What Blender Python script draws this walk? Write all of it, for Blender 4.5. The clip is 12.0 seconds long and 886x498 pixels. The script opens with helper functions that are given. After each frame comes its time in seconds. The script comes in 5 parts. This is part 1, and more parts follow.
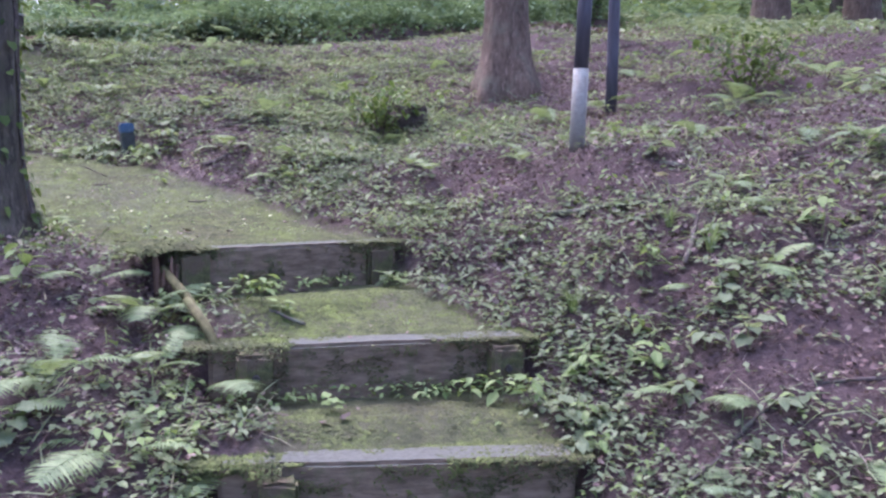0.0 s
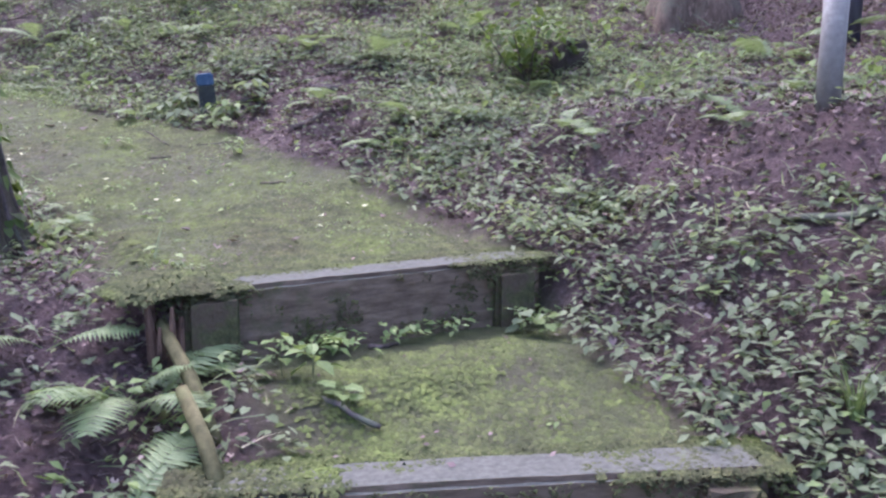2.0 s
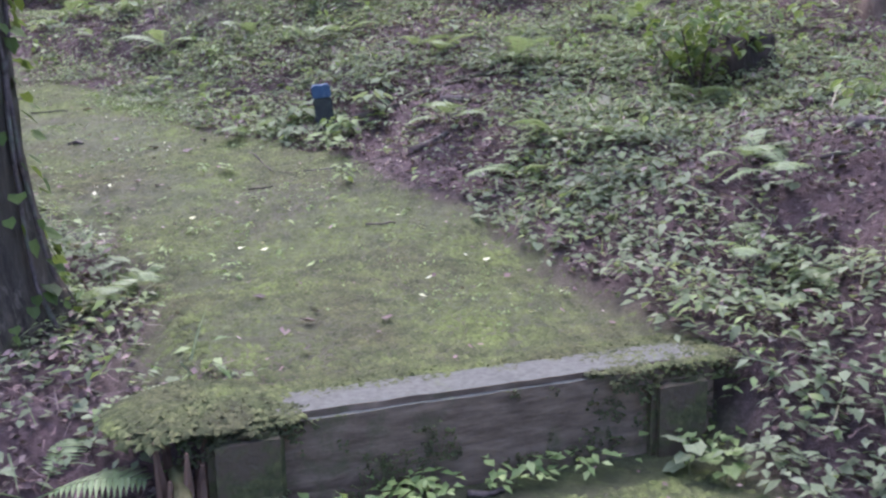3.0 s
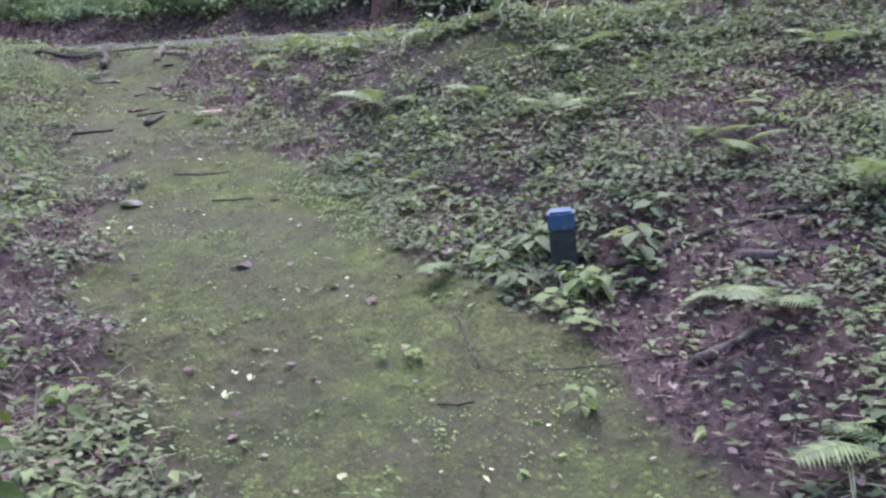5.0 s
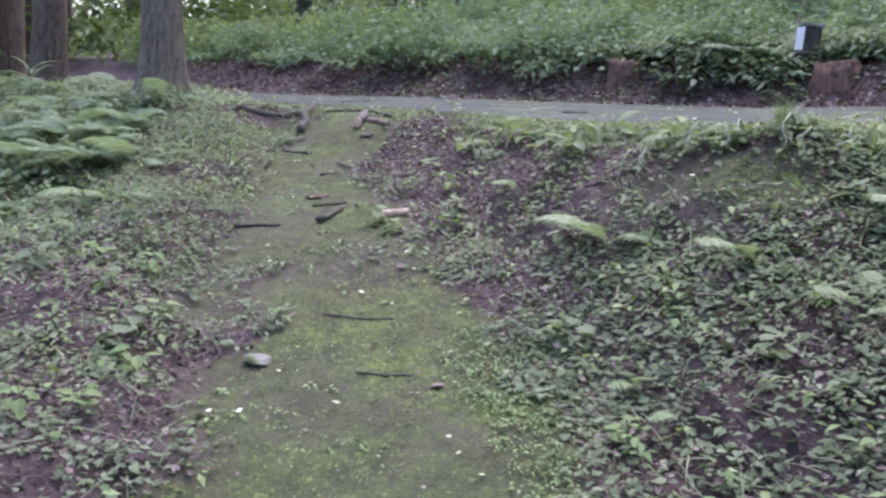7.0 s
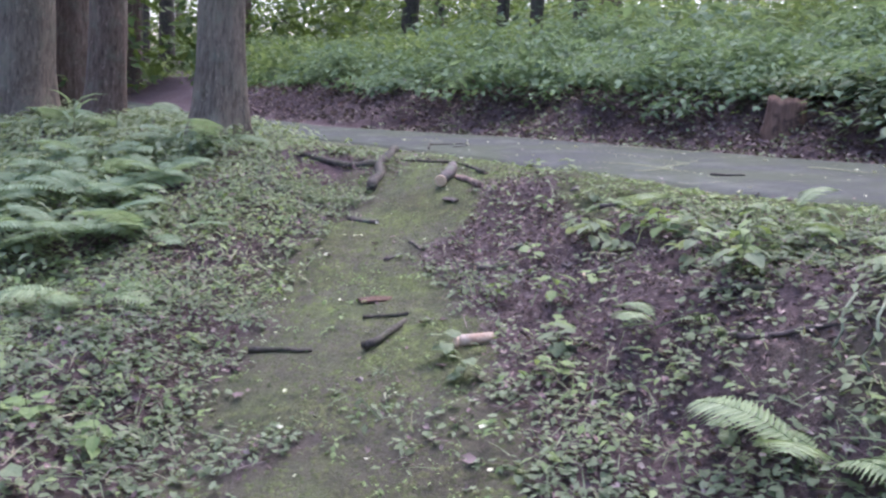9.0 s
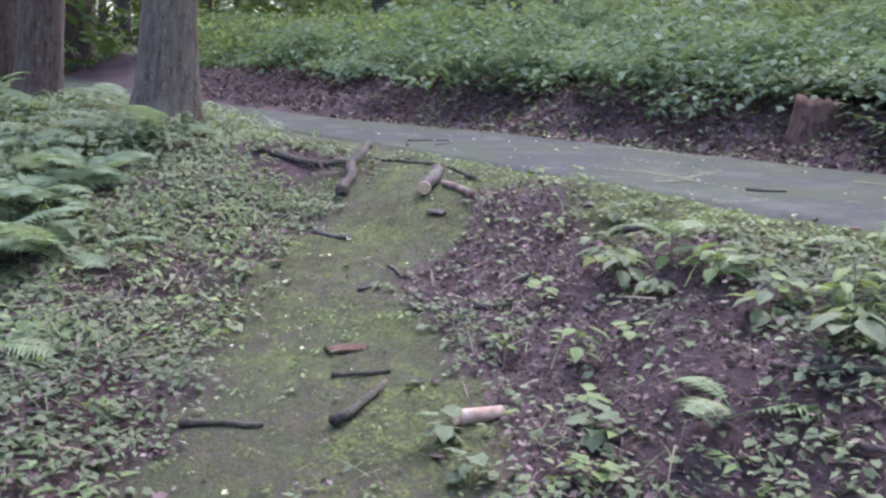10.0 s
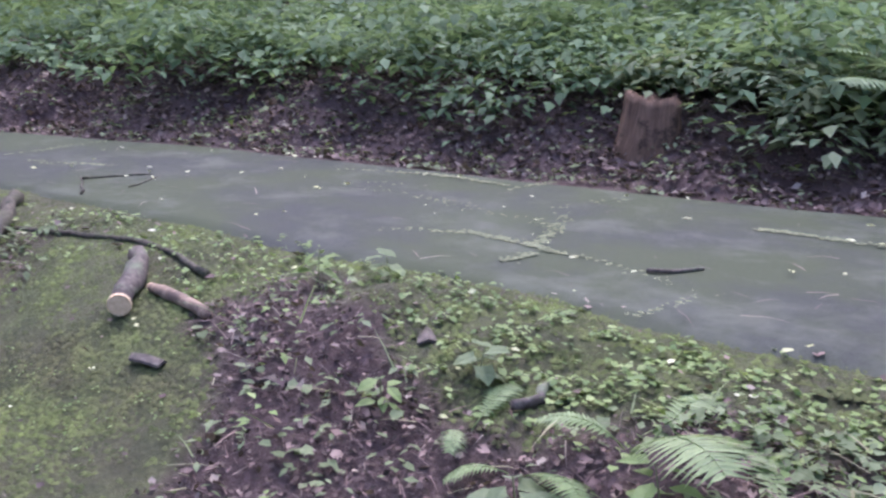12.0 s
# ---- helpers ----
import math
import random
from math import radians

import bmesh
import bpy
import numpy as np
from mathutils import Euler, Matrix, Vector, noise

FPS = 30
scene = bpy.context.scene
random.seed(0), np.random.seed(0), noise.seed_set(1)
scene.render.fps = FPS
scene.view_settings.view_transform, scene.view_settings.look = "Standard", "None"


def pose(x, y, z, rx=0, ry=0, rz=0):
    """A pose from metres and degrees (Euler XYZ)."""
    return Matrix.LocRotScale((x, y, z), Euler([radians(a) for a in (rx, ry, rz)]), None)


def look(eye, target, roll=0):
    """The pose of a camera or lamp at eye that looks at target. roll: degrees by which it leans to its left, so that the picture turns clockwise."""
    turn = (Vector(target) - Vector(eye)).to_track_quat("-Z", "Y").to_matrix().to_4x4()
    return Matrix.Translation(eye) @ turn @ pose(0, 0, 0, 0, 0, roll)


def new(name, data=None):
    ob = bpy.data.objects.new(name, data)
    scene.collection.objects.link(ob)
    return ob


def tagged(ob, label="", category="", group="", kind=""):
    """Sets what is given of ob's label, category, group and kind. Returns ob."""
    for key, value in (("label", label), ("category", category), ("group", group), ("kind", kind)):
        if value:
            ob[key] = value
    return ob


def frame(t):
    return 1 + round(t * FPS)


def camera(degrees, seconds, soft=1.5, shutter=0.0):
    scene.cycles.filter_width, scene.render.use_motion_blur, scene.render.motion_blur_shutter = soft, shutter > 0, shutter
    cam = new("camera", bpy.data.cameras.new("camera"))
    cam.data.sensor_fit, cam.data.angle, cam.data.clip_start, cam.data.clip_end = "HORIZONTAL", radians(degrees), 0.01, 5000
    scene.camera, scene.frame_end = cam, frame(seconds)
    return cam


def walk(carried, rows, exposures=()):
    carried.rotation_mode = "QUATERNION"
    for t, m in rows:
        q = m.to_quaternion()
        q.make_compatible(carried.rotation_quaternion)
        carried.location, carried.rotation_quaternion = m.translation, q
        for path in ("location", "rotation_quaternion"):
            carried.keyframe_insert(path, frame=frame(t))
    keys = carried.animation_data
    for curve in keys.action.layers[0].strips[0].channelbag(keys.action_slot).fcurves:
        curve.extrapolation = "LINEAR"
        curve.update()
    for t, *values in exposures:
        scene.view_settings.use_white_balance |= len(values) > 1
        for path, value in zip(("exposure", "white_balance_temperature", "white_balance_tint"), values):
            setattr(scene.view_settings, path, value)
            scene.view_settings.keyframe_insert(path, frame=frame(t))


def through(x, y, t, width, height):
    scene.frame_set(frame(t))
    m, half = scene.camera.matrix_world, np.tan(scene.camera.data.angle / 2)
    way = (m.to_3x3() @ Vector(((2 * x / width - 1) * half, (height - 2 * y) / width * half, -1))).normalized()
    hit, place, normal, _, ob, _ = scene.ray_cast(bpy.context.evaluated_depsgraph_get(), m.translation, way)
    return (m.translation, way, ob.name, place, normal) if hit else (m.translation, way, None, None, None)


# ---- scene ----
cam = camera(50.8, 12.0, soft=2.5)
METRES, EYE, TILT, LEAN, TURN = 10.71, 1.35, 11.8, 2.6, 0.0
ROWS = [
    (0.0, 0.0, 0.0, 0.0, 1.0, -16.77, -3.31),
    (0.5, 0.0005, 0.0353, -0.0071, 2.5, -19.82, -2.7),
    (1.0, 0.002, 0.074, -0.0087, 6.72, -21.43, -0.3),
    (1.5, -0.0039, 0.1176, -0.016, 8.42, -21.99, 0.09),
    (2.0, -0.0056, 0.16, -0.0197, 10.13, -21.18, -0.32),
    (2.5, -0.0075, 0.2004, -0.0196, 14.53, -21.96, 1.1),
    (4.5, -0.0579, 0.3489, -0.0219, 31.85, -20.55, 5.19),
    (5.0, -0.0784, 0.38, -0.006, 34.88, -21.92, 5.18),
    (5.5, -0.0956, 0.4126, -0.0128, 38.91, -22.65, 5.7),
    (6.0, -0.1136, 0.4457, 0.0053, 43.03, -23.04, 5.91),
    (6.5, -0.1396, 0.4681, 0.0057, 48.64, -19.75, 5.62),
    (7.0, -0.1665, 0.4922, 0.0036, 49.42, -18.74, 4.27),
    (9.0, -0.2876, 0.6003, 0.0013, 56.41, -17.59, 4.92),
    (9.5, -0.324, 0.6195, -0.0031, 58.4, -16.54, 5.38),
    (10.0, -0.3658, 0.6397, -0.0065, 54.62, -18.72, 3.19),
    (10.5, -0.4096, 0.665, -0.0052, 54.46, -19.27, 3.92),
    (11.0, -0.4551, 0.6886, -0.0074, 48.19, -19.92, 2.37),
    (11.5, -0.4913, 0.718, -0.0121, 40.08, -21.07, 1.02),
    (12.0, -0.5264, 0.751, -0.0121, 36.05, -22.63, 1.34),
]
walk(cam, [(t, pose(0, 0, EYE, TILT, LEAN, TURN) @ pose(METRES * x, METRES * y, METRES * z, 90 + pitch, roll, yaw)) for t, x, y, z, yaw, pitch, roll in ROWS],
     exposures=((0, 2.21, 5600, 32.5), (1, 2.20, 5560, 33), (2.5, 2.09, 5660, 29), (5, 1.86, 5660, 25), (9, 1.90, 5640, 25.5), (12, 1.91, 5690, 24.5)))
# ---- light: a bright overcast sky over a wood ----
world = bpy.data.worlds.new("world")
scene.world = world
world.use_nodes = True
sky = world.node_tree.nodes.new("ShaderNodeTexSky")
sky.sky_type = "NISHITA"
sky.sun_disc = False
sky.sun_elevation, sky.sun_rotation = radians(58), radians(-35)
sky.dust_density = 4.0
world.node_tree.links.new(sky.outputs[0], world.node_tree.nodes["Background"].inputs[0])
world.node_tree.nodes["Background"].inputs[1].default_value = 0.15
sun = new("sun", bpy.data.lights.new("sun", "SUN"))
sun.data.energy, sun.data.angle, sun.data.color = 1.0, radians(60), (1.0, 0.97, 0.95)
sun.matrix_world = look((-6, 9, 20), (-3, 6, 1.4))

# ---- lie of the land: a slope with a trodden hollow, log steps, a bank and a level footpath ----
LINE = np.array([(0.0, -8.0), (0.0, 2.6), (-0.1, 3.3), (-0.35, 3.95), (-0.8, 4.7), (-1.6, 5.5), (-2.7, 6.3), (-3.9, 7.0), (-5.2, 7.65), (-6.3, 8.3), (-7.4, 9.1), (-8.6, 10.1)])
# front edge of each step: one end, the other end, height of its top
STEPS = [((-0.74, 2.97), (0.46, 3.14), 0.37), ((-0.90, 3.50), (0.34, 3.86), 0.655), ((-1.16, 4.08), (-0.26, 4.84), 0.975)]


def smooth(v, a, b):
    u = np.clip((v - a) / (b - a), 0, 1)
    return u * u * (3 - 2 * u)


def along(x, y):
    """Length walked along the trodden line and the distance to its right."""
    best = np.full(np.shape(x), 1e9)
    s_best, d_best = np.zeros(np.shape(x)), np.zeros(np.shape(x))
    s0 = 0.0
    for (ax, ay), (bx, by) in zip(LINE[:-1], LINE[1:]):
        ex, ey = bx - ax, by - ay
        ln = math.hypot(ex, ey)
        ex, ey = ex / ln, ey / ln
        u = np.clip((x - ax) * ex + (y - ay) * ey, 0, ln)
        px, py = x - ax - u * ex, y - ay - u * ey
        dist = np.hypot(px, py)
        side = np.where(px * ey - py * ex >= 0, 1.0, -1.0)
        near = dist < best
        best = np.where(near, dist, best)
        s_best = np.where(near, s0 + u, s_best)
        d_best = np.where(near, dist * side, d_best)
        s0 += ln
    return s_best, d_best


def foot_near(x):
    return np.interp(x, [-40, -16, -12, -10, -5, -1, 2, 7, 40], [11, 9.2, 9.75, 10.15, 10.25, 10.7, 12.6, 18, 45])


def foot_far(x):
    return np.interp(x, [-40, -16, -12, -11, -10, -9.4, -8.3, -7.5, -6.6, -6, -1, 2, 7, 40], [12.6, 10.8, 10.85, 11.08, 11.4, 11.52, 11.68, 11.82, 11.9, 12.05, 12.7, 14.8, 20.4, 47.5])


def foot_z(x, y):
    return 2.44 + 0.09 * (y - 10.3) + np.interp(x, [-40, -12, -6, -3, 2, 7, 40], [-0.1, 0.0, 0.0, 0.12, 0.5, 1.0, 1.5])


def land(x, y):
    """Height of the ground."""
    x, y = np.asarray(x, float), np.asarray(y, float)
    s, d = along(x, y)
    z = 0.209 * y - 0.045 * x + np.interp(y, [-30, 0, 1, 2.5, 3.3, 4.1], [5.2, -0.1, -0.22, -0.33, -0.17, 0.0])
    hollow = np.interp(s, [0, 12.4, 12.9, 14.2, 40], [0.17, 0.15, 0.06, 0.17, 0.17])
    z = z - hollow * (1 - smooth(np.abs(d), 0.55, 1.25))
    rise = np.interp(s, [0, 10.5, 11.3, 12.2, 13.0, 13.6, 14.5, 16.3, 17.6, 18.6, 20, 23], [0.12, 0.2, 0.36, 0.46, 0.24, 0.1, 0.02, 0.12, 0.3, 0.14, 0.12, 0.06])
    z = z + rise * smooth(d, 0.65, 1.7) + 0.17 * np.clip(d - 2.0, 0, 4)
    # a low mossy ledge on the bank
    z = z + np.exp(-(((x + 4.1) / 0.8) ** 2)) * (0.1 * np.exp(-(((y - 9.0) / 0.22) ** 2)) - 0.12 * np.exp(-(((y - 8.42) / 0.2) ** 2)))
    # treads cut behind the step beams
    for i, ((ax, ay), (bx, by), top) in enumerate(STEPS):
        ln = math.hypot(bx - ax, by - ay)
        ex, ey = (bx - ax) / ln, (by - ay) / ln
        u, v = (x - ax) * ex + (y - ay) * ey, -(x - ax) * ey + (y - ay) * ex
        inside = smooth(u, -0.10, 0.03) * (1 - smooth(u, ln - 0.03, ln + 0.08))
        low = STEPS[i - 1][2] + (0.06, 0.06, 0.10)[i] if i else 0.14
        z = np.where((v > -0.5) & (v <= 0.05), z + inside * (low - z) * smooth(v, -0.5, -0.3), z)
        back = 0.62 if i < 2 else 0.9
        flat = inside * smooth(v, 0.03, 0.07) * (1 - smooth(v, back, back + 0.5))
        z = z + flat * (top - 0.008 + (0.17, 0.17, 0.06)[i] * np.clip(v - 0.17, 0, None) - z)
    # level footpath with a bank behind it
    near, far = foot_near(x), foot_far(x)
    fz = foot_z(x, y)
    z = z + (fz - 0.0 - z) * smooth(y, near - 1.1, near - 0.05)
    past = np.clip(y - far, 0, None)
    bank = 0.44 * smooth(past, 0.0, 1.0) + 0.14 * np.clip(past - 1.0, 0, 60) + 0.02 * np.clip(past - 30, 0, 400)
    return np.where(y > near - 0.05, fz * 1.0 - 0.09 * np.clip(y - far, 0, None) + bank, z)

# ---- materials ----
def ramp(tree, fac, stops):
    node = tree.nodes.new("ShaderNodeValToRGB")
    while len(node.color_ramp.elements) < len(stops):
        node.color_ramp.elements.new(0.5)
    for e, (p, c) in zip(node.color_ramp.elements, stops):
        e.position, e.color = p, (*c, 1)
    tree.links.new(fac, node.inputs[0])
    return node.outputs[0]


def noise_out(tree, vec, scale, detail=5.0, rough=0.6, stretch=None):
    if stretch:
        m = tree.nodes.new("ShaderNodeMapping")
        m.inputs["Scale"].default_value = stretch
        tree.links.new(vec, m.inputs[0])
        vec = m.outputs[0]
    n = tree.nodes.new("ShaderNodeTexNoise")
    n.inputs["Scale"].default_value, n.inputs["Detail"].default_value, n.inputs["Roughness"].default_value = scale, detail, rough
    tree.links.new(vec, n.inputs["Vector"])
    return n.outputs["Fac"]


def mixed(tree, fac, a, b, mode="MIX"):
    n = tree.nodes.new("ShaderNodeMix")
    n.data_type, n.blend_type = "RGBA", mode
    for sock, v in ((n.inputs[0], fac), (n.inputs[6], a), (n.inputs[7], b)):
        if isinstance(v, (int, float)):
            sock.default_value = v
        elif isinstance(v, tuple):
            sock.default_value = (*v, 1)
        else:
            tree.links.new(v, sock)
    return n.outputs[2]


def shader(name, rough=0.8, spec=0.35):
    m = bpy.data.materials.new(name)
    m.use_nodes = True
    t = m.node_tree
    b = t.nodes["Principled BSDF"]
    b.inputs["Roughness"].default_value = rough
    b.inputs["Specular IOR Level"].default_value = spec
    co = t.nodes.new("ShaderNodeTexCoord").outputs["Object"]
    return m, t, b, co


def bumped(t, b, height, strength=0.5, dist=0.01):
    n = t.nodes.new("ShaderNodeBump")
    n.inputs["Strength"].default_value, n.inputs["Distance"].default_value = strength, dist
    t.links.new(height, n.inputs["Height"])
    t.links.new(n.outputs[0], b.inputs["Normal"])


def surface(name, dark, light, scale, rough=0.8, spec=0.35, strength=0.5, dist=0.01, stretch=None, stain=None, stain_scale=2.0, stain_at=(0.5, 0.62)):
    """A grainy surface in two colours, with stains of a third at a larger scale."""
    m, t, b, co = shader(name, rough, spec)
    n = noise_out(t, co, scale, 6, 0.65, stretch)
    col = ramp(t, n, [(0.32, dark), (0.68, light)])
    if stain:
        f = ramp(t, noise_out(t, co, stain_scale, 6, 0.7), [(stain_at[0], (0, 0, 0)), (stain_at[1], (1, 1, 1))])
        col = mixed(t, f, col, stain)
    t.links.new(col, b.inputs["Base Color"])
    bumped(t, b, n, strength, dist)
    return m


def leafy(name, stops, rough=0.6, through=0.35, spec=0.25):
    """Leaves that differ from one to the next and let some light through."""
    m, t, b, co = shader(name, rough, spec)
    geo = t.nodes.new("ShaderNodeNewGeometry")
    col = ramp(t, geo.outputs["Random Per Island"], stops)
    big = ramp(t, noise_out(t, co, 0.9, 3), [(0.3, (0.7, 0.72, 0.75)), (0.7, (1.15, 1.12, 1.0))])
    col = mixed(t, 1.0, col, big, "MULTIPLY")
    fine = ramp(t, noise_out(t, co, 90, 3), [(0.3, (0.75, 0.78, 0.75)), (0.7, (1.12, 1.1, 1.05))])
    col = mixed(t, 0.8, col, fine, "MULTIPLY")
    t.links.new(col, b.inputs["Base Color"])
    if through:
        tr = t.nodes.new("ShaderNodeBsdfTranslucent")
        t.links.new(mixed(t, 0.35, col, (0.25, 0.32, 0.05)), tr.inputs[0])
        mix = t.nodes.new("ShaderNodeMixShader")
        mix.inputs[0].default_value = through
        t.links.new(b.outputs[0], mix.inputs[1])
        t.links.new(tr.outputs[0], mix.inputs[2])
        t.links.new(mix.outputs[0], t.nodes["Material Output"].inputs[0])
    return m


def moss_colour(t, co):
    """Moss from dull olive to lime, in patches a hand to a stride wide."""
    col = ramp(t, noise_out(t, co, 11, 6, 0.7), [(0.3, (0.046, 0.052, 0.026)), (0.5, (0.075, 0.088, 0.037)), (0.72, (0.114, 0.138, 0.050))])
    lime = ramp(t, noise_out(t, co, 2.1, 5, 0.62), [(0.34, (0.88, 0.76, 0.94)), (0.5, (0.98, 0.97, 1)), (0.64, (1.16, 1.22, 0.98))])
    col = mixed(t, 1.0, col, lime, "MULTIPLY")
    fine = ramp(t, noise_out(t, co, 75, 5, 0.75), [(0.34, (0.6, 0.6, 0.6)), (0.5, (1, 1, 1)), (0.68, (1.35, 1.35, 1.3))])
    return mixed(t, 0.9, col, fine, "MULTIPLY")


def moss_material():
    m, t, b, co = shader("moss", 0.85, 0.15)
    geo = t.nodes.new("ShaderNodeNewGeometry")
    vary = ramp(t, geo.outputs["Random Per Island"], [(0.0, (0.8, 0.8, 0.8)), (1.0, (1.2, 1.2, 1.15))])
    t.links.new(mixed(t, 1.0, moss_colour(t, co), vary, "MULTIPLY"), b.inputs["Base Color"])
    return m


def ground_material():
    m, t, b, co = shader("forest_floor", 0.85, 0.3)
    n1 = noise_out(t, co, 55, 8, 0.78)
    n2 = noise_out(t, co, 1.6, 5, 0.6)
    soil = ramp(t, n1, [(0.31, (0.036, 0.024, 0.026)), (0.5, (0.090, 0.060, 0.062)), (0.70, (0.18, 0.13, 0.129))])
    soil = mixed(t, ramp(t, n2, [(0.42, (0, 0, 0)), (0.65, (0.7, 0.7, 0.7))]), soil, (0.076, 0.047, 0.048))
    moss = moss_colour(t, co)
    moss = mixed(t, ramp(t, n1, [(0.3, (0.4, 0.4, 0.4)), (0.7, (0, 0, 0))]), moss, (0.075, 0.078, 0.042))
    bare = mixed(t, ramp(t, noise_out(t, co, 2.7, 6, 0.7), [(0.50, (0, 0, 0)), (0.66, (0.6, 0.6, 0.6))]), moss, (0.098, 0.085, 0.064))
    at = t.nodes.new("ShaderNodeAttribute")
    at.attribute_name = "moss"
    t.links.new(mixed(t, at.outputs["Fac"], soil, bare), b.inputs["Base Color"])
    bumped(t, b, n1, 0.9, 0.018)
    return m


def asphalt_material():
    m, t, b, co = shader("worn_asphalt", 0.85, 0.2)
    grain = noise_out(t, co, 220, 4, 0.7)
    col = ramp(t, grain, [(0.3, (0.027, 0.029, 0.029)), (0.7, (0.066, 0.069, 0.068))])
    col = mixed(t, ramp(t, noise_out(t, co, 1.3, 6, 0.65), [(0.36, (0, 0, 0)), (0.56, (0.9, 0.9, 0.9))]), col, (0.055, 0.066, 0.038))
    col = mixed(t, ramp(t, noise_out(t, co, 3.1, 6, 0.7), [(0.5, (0, 0, 0)), (0.68, (0.65, 0.65, 0.65))]), col, (0.105, 0.112, 0.094))
    t.links.new(col, b.inputs["Base Color"])
    bumped(t, b, grain, 0.5, 0.004)
    return m


def bark_material(name, dark, light, lichen):
    m, t, b, co = shader(name, 0.88, 0.25)
    rib = noise_out(t, co, 30, 9, 0.76, (1, 1, 0.2))
    col = ramp(t, rib, [(0.36, dark), (0.5, tuple(0.45 * a + 0.55 * b for a, b in zip(dark, light))), (0.66, light)])
    tone = ramp(t, noise_out(t, co, 2.3, 5, 0.65), [(0.32, (0.72, 0.70, 0.70)), (0.68, (1.15, 1.15, 1.13))])
    col = mixed(t, 1.0, col, tone, "MULTIPLY")
    col = mixed(t, ramp(t, noise_out(t, co, 5.0, 7, 0.75), [(0.5, (0, 0, 0)), (0.66, (0.6, 0.6, 0.6))]), col, lichen)
    flakes = ramp(t, noise_out(t, co, 34, 5, 0.75, (1, 1, 0.33)), [(0.57, (0, 0, 0)), (0.63, (0.7, 0.7, 0.7))])
    col = mixed(t, flakes, col, tuple(min(1.0, 1.25 * c) for c in light))
    t.links.new(col, b.inputs["Base Color"])
    bumped(t, b, rib, 0.75, 0.016)
    return m


GROUND = ground_material()
ASPHALT = asphalt_material()
BARK = bark_material("grey_bark", (0.08, 0.064, 0.048), (0.24, 0.195, 0.15), (0.17, 0.172, 0.125))
BARK_RED = bark_material("red_brown_bark", (0.058, 0.039, 0.030), (0.19, 0.138, 0.106), (0.15, 0.148, 0.105))
BARK_DARK = bark_material("dark_bark", (0.028, 0.025, 0.020), (0.115, 0.10, 0.08), (0.085, 0.105, 0.05))
TIMBER = surface("weathered_timber", (0.085, 0.062, 0.044), (0.222, 0.166, 0.121), 34, 0.85, 0.25, 0.7, 0.008, (0.3, 0.3, 1.3), (0.066, 0.078, 0.034), 6.0, (0.52, 0.68))
MOSSY_TIMBER = surface("moss_covered_timber", (0.045, 0.050, 0.024), (0.12, 0.125, 0.055), 40, 0.9, 0.2, 0.9, 0.012, None, (0.10, 0.078, 0.055), 9.0, (0.45, 0.56))
TIMBER_TOP = surface("worn_grey_timber", (0.072, 0.074, 0.064), (0.128, 0.130, 0.112), 60, 0.85, 0.15, 0.3, 0.003, None, (0.13, 0.15, 0.08), 7.0, (0.6, 0.72))
MOSS = moss_material()
COVER = leafy("ground_cover_leaf", [(0.0, (0.15, 0.188, 0.12)), (0.3, (0.205, 0.253, 0.16)), (0.7, (0.26, 0.312, 0.203)), (1.0, (0.33, 0.382, 0.26))], 0.65, 0.45, 0.18)
BRIGHT = leafy("young_leaf", [(0.0, (0.12, 0.19, 0.075)), (0.5, (0.19, 0.27, 0.10)), (1.0, (0.29, 0.37, 0.17))], 0.55, 0.35, 0.3)
HERB = leafy("bank_herb_leaf", [(0.0, (0.075, 0.125, 0.08)), (0.4, (0.128, 0.205, 0.128)), (0.8, (0.18, 0.27, 0.168)), (1.0, (0.235, 0.33, 0.21))], 0.65, 0.45, 0.18)
CROWN = leafy("tree_leaf", [(0.0, (0.03, 0.06, 0.018)), (0.5, (0.075, 0.125, 0.036)), (1.0, (0.135, 0.20, 0.062))], 0.6, 0.35, 0.2)
# brighter copy of CROWN: sunlight on far foliage is put into its colour
SUNLIT = leafy("sunlit_tree_leaf", [(0.0, (0.07, 0.115, 0.055)), (0.5, (0.135, 0.205, 0.092)), (1.0, (0.24, 0.315, 0.135))], 0.6, 0.5, 0.2)
LITTER = leafy("dead_leaf", [(0.0, (0.05, 0.029, 0.035)), (0.3, (0.12, 0.07, 0.078)), (0.65, (0.195, 0.125, 0.13)), (0.9, (0.24, 0.18, 0.177)), (1.0, (0.32, 0.265, 0.25))], 0.6, 0.1, 0.4)
DUFF = leafy("rotting_leaf_crumb", [(0.0, (0.02, 0.013, 0.014)), (0.5, (0.055, 0.036, 0.038)), (1.0, (0.12, 0.085, 0.085))], 0.75, 0.05, 0.3)
FERN = leafy("fern_frond", [(0.0, (0.18, 0.25, 0.12)), (0.5, (0.24, 0.32, 0.155)), (1.0, (0.30, 0.385, 0.195))], 0.5, 0.35, 0.4)
FERN_DARK = leafy("shaded_fern_frond", [(0.0, (0.20, 0.28, 0.165)), (0.5, (0.27, 0.36, 0.225)), (1.0, (0.35, 0.44, 0.29))], 0.6, 0.45, 0.25)
STALK = surface("green_stalk", (0.09, 0.11, 0.05), (0.17, 0.18, 0.09), 40, 0.6)
STALK_PALE = surface("pale_green_stalk", (0.16, 0.19, 0.11), (0.27, 0.29, 0.19), 40, 0.6)
TWIG = surface("dead_twig", (0.045, 0.036, 0.034), (0.15, 0.12, 0.11), 45, 0.8, 0.3, 0.8, 0.004, None, (0.13, 0.145, 0.10), 9.0)
